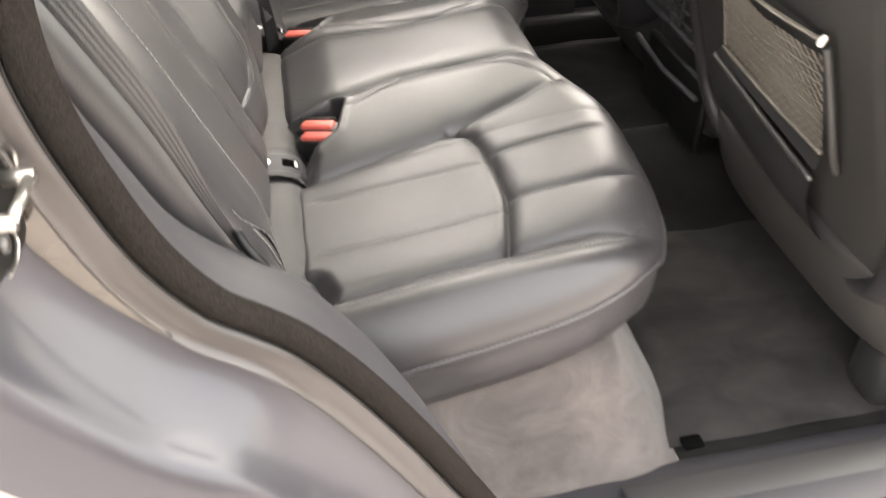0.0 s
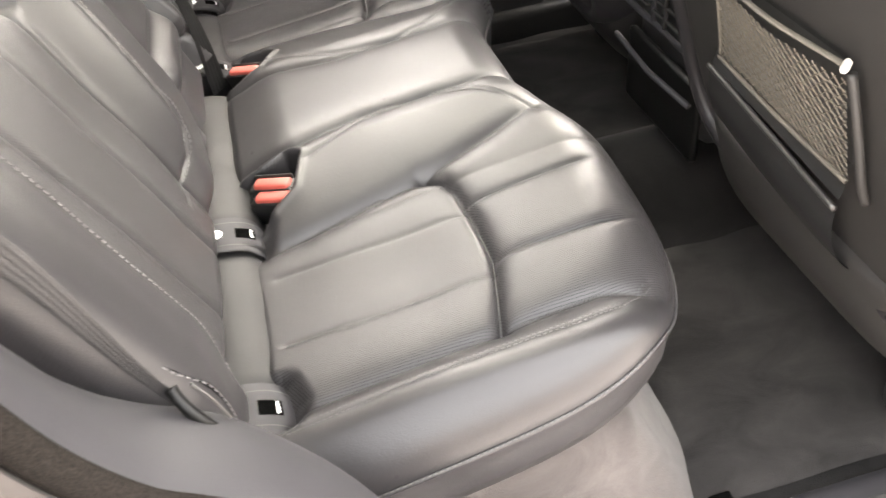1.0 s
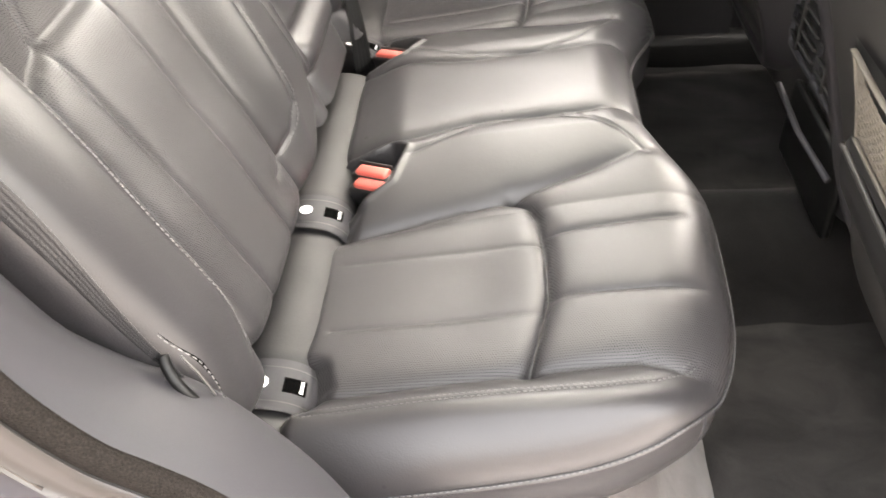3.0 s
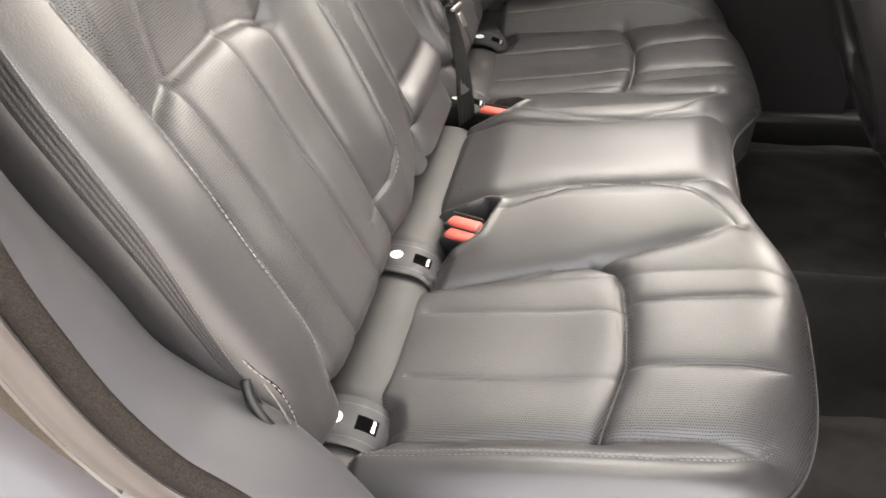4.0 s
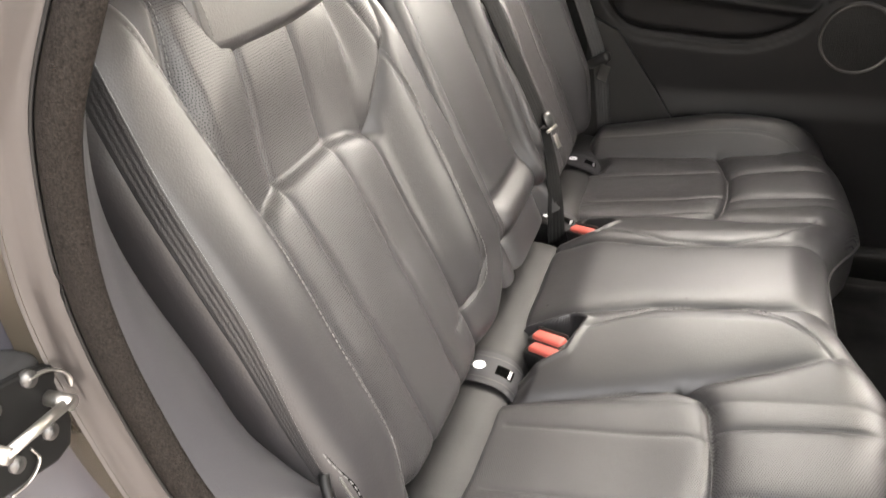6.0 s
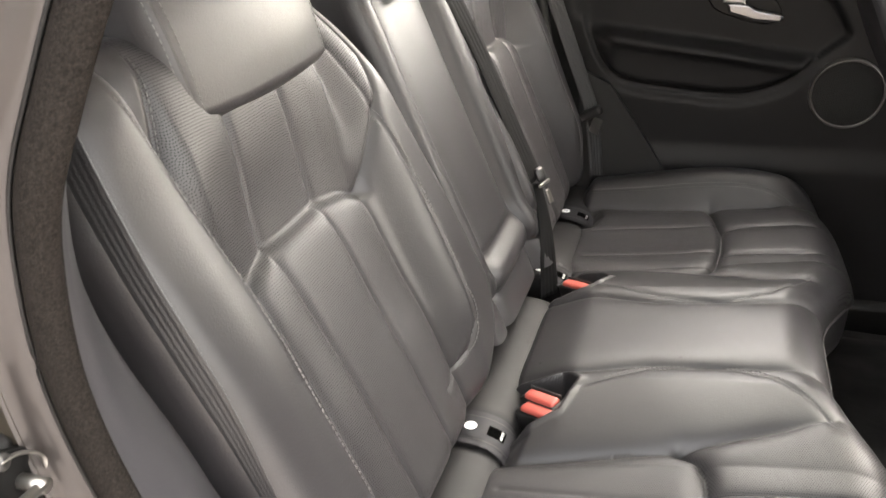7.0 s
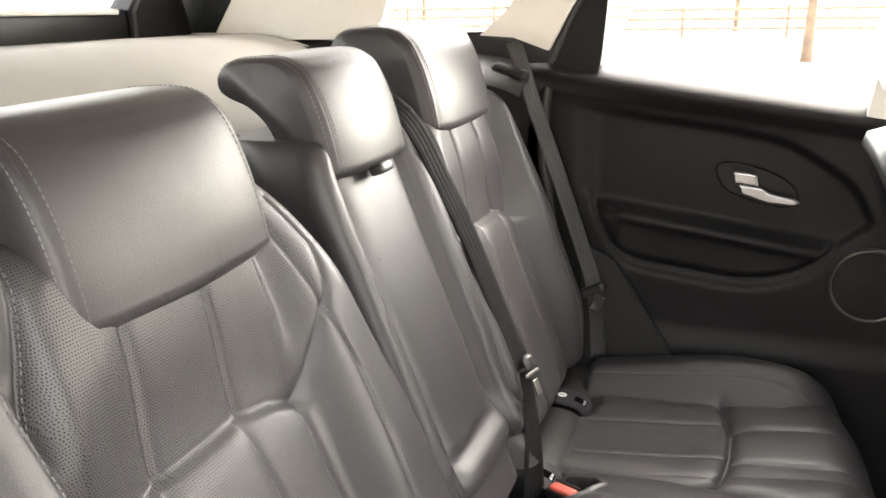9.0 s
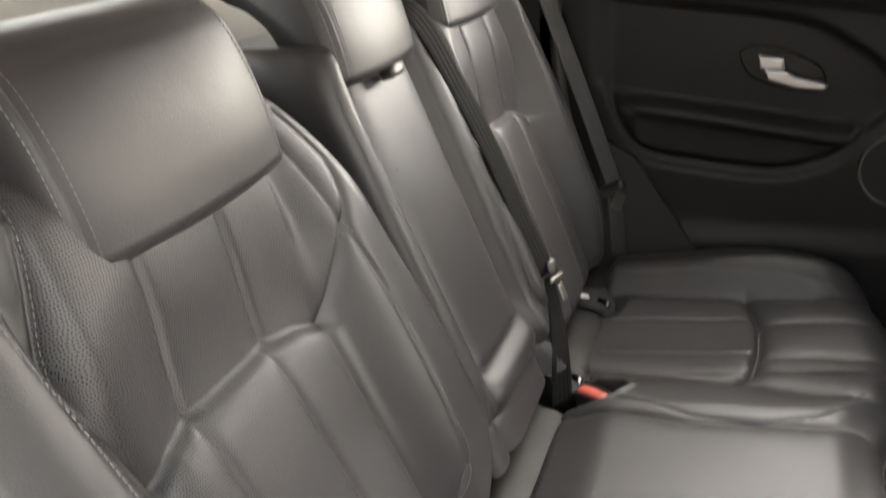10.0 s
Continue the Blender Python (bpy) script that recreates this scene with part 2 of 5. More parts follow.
def smooth_line(points, n):
    """n places evenly along a smooth line through the given ones."""
    p = np.array(points, float)
    t = np.r_[0, np.cumsum(np.linalg.norm(np.diff(p, axis=0), axis=1))]
    d = np.zeros_like(p)
    d[1:-1] = (p[2:] - p[:-2]) / (t[2:] - t[:-2])[:, None]
    d[0], d[-1] = (p[1] - p[0]) / (t[1] - t[0]), (p[-1] - p[-2]) / (t[-1] - t[-2])
    out = []
    for s in np.linspace(0, t[-1], n):
        k = min(max(np.searchsorted(t, s) - 1, 0), len(t) - 2)
        h = t[k + 1] - t[k]
        u = (s - t[k]) / h
        out.append((2 * u**3 - 3 * u**2 + 1) * p[k] + (u**3 - 2 * u**2 + u) * h * d[k] + (3 * u**2 - 2 * u**3) * p[k + 1] + (u**3 - u**2) * h * d[k + 1])
    return np.array(out)


def rings(path, section, up=(0, 0, 1)):
    """Places of a section (list of (side, up) offsets, or one list a station) swept along a path."""
    path = np.asarray(path, float)
    tang = np.gradient(path, axis=0)
    tang /= np.linalg.norm(tang, axis=1)[:, None]
    out = []
    for n, (p, t) in enumerate(zip(path, tang)):
        u = np.array(up[n] if np.ndim(up) == 2 else up, float)
        s = np.cross(t, u)
        s /= np.linalg.norm(s)
        u = np.cross(s, t)
        out.append([p + a * s + b * u for a, b in section])
    return np.array(out)


def tube(name, path, r, mat, segs=8, flat=1.0, up=(0, 0, 1)):
    sec = [(r * math.cos(a), flat * r * math.sin(a)) for a in np.linspace(0, 2 * math.pi, segs, endpoint=False)]
    return grid_mesh(name, rings(path, sec, up), mat, wrap=True, flip=True, caps=True)


def block(name, size, at, mat, bevel=0.004, turn=(0, 0, 0), segs=2, taper=1.0):
    """A box with rounded edges."""
    bm = bmesh.new()
    bmesh.ops.create_cube(bm, size=1)
    for v in bm.verts:
        k = taper if v.co.z > 0 else 1.0
        v.co = Vector((v.co.x * size[0] * k, v.co.y * size[1] * k, v.co.z * size[2]))
    bmesh.ops.bevel(bm, geom=bm.edges[:], offset=bevel, segments=segs, profile=0.5, affect="EDGES")
    bm.transform(pose(*at, *turn))
    return bm_mesh(name, bm, mat)


def plate(name, outline, thick, m, mat, bevel=0.003, segs=2):
    """A flat outline (u, v) raised along w by thick, with rounded edges, laid into the world by m."""
    bm = bmesh.new()
    low = [bm.verts.new((u, v, 0)) for u, v in outline]
    f = bm.faces.new(low)
    top = bmesh.ops.extrude_face_region(bm, geom=[f])
    verts = [g for g in top["geom"] if isinstance(g, bmesh.types.BMVert)]
    bmesh.ops.translate(bm, verts=verts, vec=(0, 0, thick))
    bmesh.ops.recalc_face_normals(bm, faces=bm.faces[:])
    if bevel:
        rim = [e for e in bm.edges if all(v in verts for v in e.verts)]
        bmesh.ops.bevel(bm, geom=rim, offset=bevel, segments=segs, profile=0.5, affect="EDGES")
    bm.transform(m)
    return bm_mesh(name, bm, mat, smooth=False)


def stitches(name, path, normals, mat=None, step=0.0062, length=0.0042, r=0.00062):
    """Single stitches along a line, each a small raised bar."""
    path, normals = np.asarray(path, float), np.asarray(normals, float)
    t = np.r_[0, np.cumsum(np.linalg.norm(np.diff(path, axis=0), axis=1))]
    V, F = [], []
    for s in np.arange(step / 2, t[-1] - step / 2, step):
        a, b, n = (np.array([np.interp(x, t, q[:, k]) for k in range(3)]) for x, q in ((s - length / 2, path), (s + length / 2, path), (s, normals)))
        n = n / np.linalg.norm(n)
        d = (b - a) / np.linalg.norm(b - a)
        w = np.cross(n, d)
        k = len(V)
        for q, e in ((a, 0.55), (a + d * length * 0.25, 1.0), (b - d * length * 0.25, 1.0), (b, 0.55)):
            V += [q + w * r * e - n * r * 0.6, q + n * r * 1.25 * e, q - w * r * e - n * r * 0.6]
        for i in range(3):
            o = k + 3 * i
            F += [(o, o + 3, o + 4, o + 1), (o + 1, o + 4, o + 5, o + 2)]
        F += [(k, k + 1, k + 2), (k + 9, k + 11, k + 10)]
    return mesh_of(name, V, F, mat or THREAD)


def gap_to(x, y, line):
    """Distance from places to a polyline."""
    best = np.full(np.shape(x), 9.0)
    for (ax, ay), (bx, by) in zip(line[:-1], line[1:]):
        dx, dy = bx - ax, by - ay
        u = np.clip(((x - ax) * dx + (y - ay) * dy) / (dx * dx + dy * dy + 1e-12), 0, 1)
        best = np.minimum(best, np.hypot(x - ax - u * dx, y - ay - u * dy))
    return best


def inside(x, y, poly):
    res = np.zeros(np.shape(x), bool)
    for (ax, ay), (bx, by) in zip(poly, poly[1:] + poly[:1]):
        cross = ((ay > y) != (by > y)) & (x < (bx - ax) * (y - ay) / (by - ay + 1e-12) + ax)
        res ^= cross
    return res


def step01(x, a, b):
    u = np.clip((np.asarray(x, float) - a) / (b - a), 0, 1)
    return u * u * (3 - 2 * u)


def seam_line(fn, pts, n=60, lift=0.0006):
    """A line of plan places laid on a surface fn(a, b), with the surface's normals."""
    p = smooth_line(pts, n)
    e = 0.002
    P = np.array([fn(a, b) for a, b in p])
    A = np.array([fn(a + e, b) for a, b in p]) - np.array([fn(a - e, b) for a, b in p])
    B = np.array([fn(a, b + e) for a, b in p]) - np.array([fn(a, b - e) for a, b in p])
    N = np.cross(A, B)
    N /= np.linalg.norm(N, axis=1)[:, None]
    return P, N, lift


def stitch_row(name, fn, pts, parent, side=1, n=60, lift=0.0008, offsets=(0.0,), label="", mat=None):
    P, N, _ = seam_line(fn, pts, n)
    N = N * side
    T = np.gradient(P, axis=0)
    T /= np.linalg.norm(T, axis=1)[:, None]
    W = np.cross(N, T)
    for o in offsets:
        part(name, stitches(name, P + N * lift + W * o, N, mat), parent, label)


# ---- rear bench: cushion ----
CY = 0.035  # middle of the bench
CUSH_N, CUSH_L, CUSH_W = 5.0, 0.507, 0.645
OC = 0.065  # middle of the outline, which reaches further on the far side
Q_INSERT = [(-0.02, 0.268), (0.05, 0.265), (0.262, 0.229), (0.293, 0.27), (0.299, 0.40), (0.274, 0.505), (0.06, 0.52), (-0.02, 0.522)]
Q_GROOVE_IN = [(0.0, 0.275), (0.05, 0.265), (0.262, 0.229), (0.36, 0.195), (0.435, 0.172)]
Q_GROOVE_OUT = [(0.0, 0.522), (0.06, 0.52), (0.274, 0.505), (0.38, 0.50), (0.434, 0.515)]
Q_INSERT_FRONT = [(0.262, 0.229), (0.284, 0.245), (0.293, 0.27), (0.299, 0.33), (0.299, 0.40), (0.288, 0.45), (0.274, 0.505)]
Q_STITCH_MID = [(0.08, 0.155), (0.125, 0.143), (0.212, 0.10), (0.30, 0.088), (0.365, 0.11), (0.405, 0.145), (0.43, 0.18)]
Q_PAD = [(0.03, 0.112), (0.12, 0.105), (0.21, 0.087), (0.39, 0.087), (0.45, 0.095)]
Q_STITCH_OUT = [(0.03, 0.552), (0.12, 0.549), (0.25, 0.546), (0.34, 0.54), (0.39, 0.528), (0.425, 0.508), (0.437, 0.498)]


ANCHORS = (-0.47, -0.19, 0.255, 0.512)
POCKET_NEAR = [(0.02, -0.086), (0.106, -0.082), (0.121, -0.094), (0.104, -0.150), (0.050, -0.188), (0.02, -0.186)]
POCKET_FAR = [(0.0, 0.24), (0.05, 0.245), (0.11, 0.226), (0.121, 0.213), (0.094, 0.174), (0.03, 0.156), (0.0, 0.16)]


def cushion_front(y):
    q = np.abs(np.asarray(y, float) - CY)
    return CUSH_L * (1 - 0.125 * (1 - step01(q, 0.07, 0.27))) + 0.009 * step01(np.asarray(y, float), -0.25, -0.48)


def cushion_z(x, y):
    x, y = np.asarray(x, float), np.asarray(y, float)
    q = np.abs(y - CY)
    z = 0.694 + 0.115 * x
    z = z + 0.034 * step01(q, 0.50, 0.575) * (0.6 + 0.4 * step01(x, 0.0, 0.3))
    z = z + 0.025 * np.clip((0.255 - q) / 0.13, 0, 1) ** 0.8 * step01(x, 0.02, 0.12)
    z = z - 0.014 * np.exp(-(((q - 0.37) / 0.10) ** 2)) * step01(x, 0.36, 0.2)
    for line, deep, wide in ((Q_INSERT_FRONT, 0.016, 0.010), (Q_GROOVE_IN, 0.018, 0.028), (Q_GROOVE_OUT, 0.016, 0.016), (Q_PAD, 0.010, 0.014)):
        d = gap_to(x, q, line)
        deep = deep * (1 - 0.75 * step01(x, 0.35, 0.45))
        z = z - deep * (0.65 * np.exp(-d / wide) + 0.35 * np.exp(-d / (wide * 0.36)))
    for line in ([(0.06, 0.315), (0.299, 0.315)], [(0.06, 0.425), (0.296, 0.425)]):
        z = z - 0.0022 * np.exp(-gap_to(x, q, line) / 0.0035)
    for line in ([(0.305, 0.30), (0.475, 0.294)], [(0.305, 0.405), (0.475, 0.408)]):
        d = gap_to(x, q, line)
        z = z - (0.0045 * np.exp(-d / 0.010) + 0.0025 * np.exp(-d / 0.003)) * step01(x, 0.478, 0.43)
    z = z + 0.010 * step01(y, 0.52, 0.62) * step01(x, 0.5, 0.4)
    for ya in ANCHORS:
        z = z - 0.020 * step01(abs(y - ya), 0.050, 0.026) * step01(x + 0.3 * abs(y - ya), 0.082, 0.05)
    for poly in (POCKET_NEAR, POCKET_FAR):
        d = gap_to(x, y, poly + poly[:1]) * np.where(inside(x, y, poly), 1.0, -1.0)
        z = z - 0.045 * step01(d, -0.002, 0.007) + 0.003 * np.exp(-((d + 0.006) / 0.005) ** 2)
    z = z - 0.003 * np.exp(-gap_to(x, q, Q_STITCH_MID) / 0.004) - 0.002 * np.exp(-gap_to(x, q, Q_STITCH_OUT) / 0.004)
    z = z + 0.0014 * np.sin(x * 21 + 1.3 * np.sin(y * 9)) * np.sin(y * 17 + 0.6) * step01(x, 0.05, 0.2)
    a = np.clip(x, 0, None) / cushion_front(y)
    m = (a**CUSH_N + (np.abs(y - OC) / CUSH_W) ** CUSH_N) ** (1 / CUSH_N)
    d = np.clip((1 - m) * 0.5, 0, None)
    r = 0.075
    z = z - np.where(d < r, r - np.sqrt(np.clip(r * r - (r - d) ** 2, 0, None)), 0.0) * 0.95
    return z - 0.05 * step01(x, 0.045, 0.0)


def cushion_at(x, y):
    return np.array([x, y, float(cushion_z(x, y))])


def squircle(rows, cols):
    """Even sheet of (front, across) places in the cushion's rounded outline, closer together at the rim."""
    s = np.linspace(0, 1, rows)
    s = np.where(s < 0.7, s / 0.7 * 0.80, 1 - 0.20 * ((1 - s) / 0.3) ** 1.7)
    w = np.linspace(-1, 1, cols)
    w = np.sign(w) * np.where(abs(w) < 0.8, abs(w) / 0.8 * 0.86, 1 - 0.14 * ((1 - abs(w)) / 0.2) ** 1.7)
    S, W = np.meshgrid(s, w, indexing="ij")
    big = np.maximum(S, abs(W))
    k = big / ((S**CUSH_N + abs(W) ** CUSH_N) ** (1 / CUSH_N) + 1e-9)
    return S * k, W * k


sofa = thing("rear_bench_seat", (0.1, CY, 0.42), "black leather rear bench seat with perforated inserts and grey stitching", "car seat")
# added under the bench to keep ground light out of the roll gap
part("blocking_pan", block("blocking_pan", (0.64, 1.14, 0.05), (-0.02, 0.07, 0.545), DARK, 0.008), sofa, "unseen black pan added to block light from below")
# rim, lower fascia and piping round the outline
w = np.linspace(-1, 1, 260)
edge_b = np.r_[np.full(80, -1.0), w, np.full(80, 1.0)]
edge_a = np.r_[np.linspace(0.02, 1, 80), np.ones(260), np.linspace(1, 0.02, 80)]
k_ = 1 / ((edge_a**CUSH_N + abs(edge_b) ** CUSH_N) ** (1 / CUSH_N))
ry = OC + edge_b * k_ * CUSH_W
rx_ = edge_a * k_ * cushion_front(ry)
rz = cushion_z(rx_, ry)
rim = np.stack([rx_, ry, rz], -1)
mid = np.array([0.15, CY, 0.0])
inward = (mid - rim) * [1, 1, 0]
inward /= np.linalg.norm(inward, axis=1)[:, None]
rows_ = [rim + inward * i + [0, 0, dz] for i, dz in ((0.0, 0.0), (0.003, -0.012), (0.003, -0.03), (0.005, -0.055), (0.010, -0.075), (0.03, -0.088))]
bench = part("cushion", grid_mesh("cushion", rows_, LEATHER, flip=True), sofa, "black leather cushion with perforated inserts")
a, b = squircle(210, 600)
cy_ = OC + b * CUSH_W
cx_ = a * cushion_front(cy_)
cz_ = cushion_z(cx_, cy_)
P = np.stack([cx_, cy_, cz_], -1)
UV = np.stack([cx_, cy_], -1)
fx, fy = (cx_[:-1, :-1] + cx_[1:, 1:]) / 2, (cy_[:-1, :-1] + cy_[1:, 1:]) / 2
fq, far_side = np.abs(fy - CY), fy > CY
ids = np.full(fx.shape, 3)
gi = np.interp(fx, [p[0] for p in Q_GROOVE_IN], [p[1] for p in Q_GROOVE_IN])
go = np.interp(fx, [p[0] for p in Q_GROOVE_OUT], [p[1] for p in Q_GROOVE_OUT])
sm = np.interp(fx, [p[0] for p in Q_PAD], [p[1] for p in Q_PAD])
ids[fq > go] = 4
ids[fq < gi] = 5
ids[fq < sm] = 6
ids[inside(fx, fq, Q_INSERT)] = 2
ids[(ids == 3) & (fx < 0.25)] = 2
ids[(ids != 6) & far_side] += 10
names = {2: ("seat_insert", PERF), 3: ("front_panel", PERF), 4: ("side_bolster", LEATHER), 5: ("inner_bolster", LEATHER), 6: ("centre_pad", LEATHER)}
for key in sorted(set(ids.ravel().tolist())):
    nm, mt = names[key % 10]
    part(nm, grid_mesh(nm, P, mt, uv=UV, ids=ids, want=key), bench)
part("piping", tube("piping", rim + [0, 0, -0.001], 0.0035, LEATHER, 6), bench)
part("stitching", stitches("stitching", rim - inward * 0.003 + [0, 0, 0.004], -inward + [0, 0, 1.2]), bench)
for sgn in (-1, 1):
    fn = lambda x, q, s=sgn: cushion_at(x, CY + s * q)
    stitch_row("stitching", fn, Q_STITCH_OUT, bench, side=sgn, offsets=(-0.004, 0.004), n=120)
    stitch_row("stitching", fn, Q_STITCH_MID, bench, side=sgn, offsets=(-0.003, 0.003), n=90)
    stitch_row("stitching", fn, [(0.06, 0.425), (0.18, 0.425), (0.29, 0.425)], bench, side=sgn, n=40, lift=0.0, mat=DARK_THREAD)
    stitch_row("stitching", fn, [(0.06, 0.315), (0.18, 0.315), (0.29, 0.315)], bench, side=sgn, n=40, lift=0.0, mat=DARK_THREAD)

# ---- rear bench: backrests ----
RAKE = 0.385


def plane_x(z):
    return 0.002 - RAKE * (z - 0.76)


BACK_N = 9.0
B_INS_TOP = [(0.505, 1.028), (0.475, 1.045), (0.447, 1.052), (0.344, 1.055), (0.295, 1.048), (0.258, 1.032)]
B_OUT = [(0.493, 0.73), (0.494, 0.85), (0.495, 0.95), (0.50, 1.03), (0.526, 1.10), (0.530, 1.144), (0.516, 1.19), (0.502, 1.245)]
B_IN = [(0.245, 0.73), (0.252, 0.85), (0.258, 0.95), (0.262, 1.03), (0.222, 1.08), (0.183, 1.13), (0.17, 1.17), (0.185, 1.22)]
B_L1 = [(0.425, 0.73), (0.433, 0.9), (0.447, 1.046)]
B_R1 = [(0.325, 0.73), (0.331, 0.9), (0.344, 1.052)]
B_L2 = [(0.443, 1.055), (0.438, 1.12), (0.435, 1.185), (0.432, 1.25)]
B_R2 = [(0.334, 1.058), (0.333, 1.118), (0.333, 1.186), (0.332, 1.25)]
B_STITCH_IN = [(0.215, 1.20), (0.205, 1.15), (0.195, 1.10), (0.183, 1.04), (0.180, 0.965), (0.181, 0.89), (0.185, 0.838), (0.212, 0.812), (0.25, 0.803), (0.285, 0.799)]
B_STITCH_OUT = [(0.572, 1.235), (0.566, 1.19), (0.558, 1.12), (0.552, 1.05), (0.548, 0.98), (0.545, 0.91), (0.543, 0.85), (0.543, 0.79)]
B_STITCH_SH = [(0.500, 1.245), (0.514, 1.19), (0.527, 1.144), (0.530, 1.11)]


SPREAD = [0.0]  # how far its outer edge is moved out
NARROW = [0.0]  # how far the inner edge of the backrest being built is drawn in


def back_inner(z):
    return NARROW[0] + np.interp(z, [0.74, 0.80, 0.85, 1.0, 1.15, 1.26], [0.13, 0.088, 0.082, 0.105, 0.135, 0.16])


def back_outer(z):
    return SPREAD[0] + np.interp(z, [0.74, 0.85, 1.0, 1.15, 1.26], [0.618, 0.632, 0.640, 0.645, 0.632])


def back_m(q, z):
    lo, hi = back_inner(z), back_outer(z)
    bb = (q - (lo + hi) / 2) / ((hi - lo) / 2)
    aa = (z - 0.995) / 0.262
    return (abs(aa) ** BACK_N + abs(bb) ** BACK_N) ** (1 / BACK_N)


def back_x(q, z):
    q, z = np.asarray(q, float), np.asarray(z, float)
    h = 0.0 * q
    foot = np.interp(z, [1.03, 1.15, 1.24], [0.497, 0.536, 0.530])
    crest = np.interp(z, [0.80, 1.0, 1.1, 1.2, 1.26], [0.545, 0.550, 0.558, 0.568, 0.572])
    rise = np.clip((q - foot) / (crest - foot), 0, 1)
    h = h + 0.050 * (rise * rise * (3 - 2 * rise)) * (0.85 + 0.15 * step01(z, 1.22, 1.0)) * (0.45 + 0.55 * step01(z, 0.74, 0.88))
    h = h - 0.010 * step01(q, 0.575, 0.64)
    h = h + 0.036 * step01(q, 0.268, 0.178) * step01(z, 1.27, 1.12) * (0.4 + 0.6 * step01(z, 0.74, 0.88))
    within_ = step01(q, 0.535, 0.50) * step01(q, 0.240, 0.264)
    up = z - np.interp(q, [p[0] for p in B_INS_TOP[::-1]], [p[1] for p in B_INS_TOP[::-1]])
    over = step01(up, -0.004, 0.006)
    lip = (0.006 - 0.009 * np.exp(np.minimum(up, 0) / 0.009)) * (1 - over) + (-0.010 + 0.027 * step01(up, -0.01, 0.14)) * over
    h = h + within_ * lip * step01(z, 0.80, 0.90)
    h = h + 0.008 * step01(z, 0.95, 0.80) * step01(q, 0.53, 0.47) * step01(q, 0.22, 0.28)
    h = h - 0.003 * np.exp(-((up / 0.004) ** 2)) * within_
    for line, deep, wide in ((B_OUT, 0.010, 0.014), (B_IN, 0.008, 0.008)):
        d = gap_to(q, z, line)
        h = h - deep * (0.65 * np.exp(-d / wide) + 0.35 * np.exp(-d / (wide * 0.36)))
    for line in (B_L2, B_R2):
        d = gap_to(q, z, line)
        h = h - 0.0055 * np.exp(-d / 0.0035) - 0.004 * np.exp(-d / 0.016)
    for line in (B_L1, B_R1):
        d = gap_to(q, z, line)
        h = h - 0.005 * np.exp(-d / 0.005)
    h = h - 0.004 * np.exp(-gap_to(q, z, B_STITCH_IN) / 0.004) - 0.002 * np.exp(-gap_to(q, z, B_STITCH_OUT) / 0.004)
    h = h + 0.0015 * np.sin(q * 23 + 1.1 * np.sin(z * 13)) * np.sin(z * 19 + 0.8)
    d = np.clip((1 - back_m(q, z)) * 0.26, 0, None)
    r = 0.034
    h = h - np.where(d < r, r - np.sqrt(np.clip(r * r - (r - d) ** 2, 0, None)), 0.0)
    return plane_x(z) + h


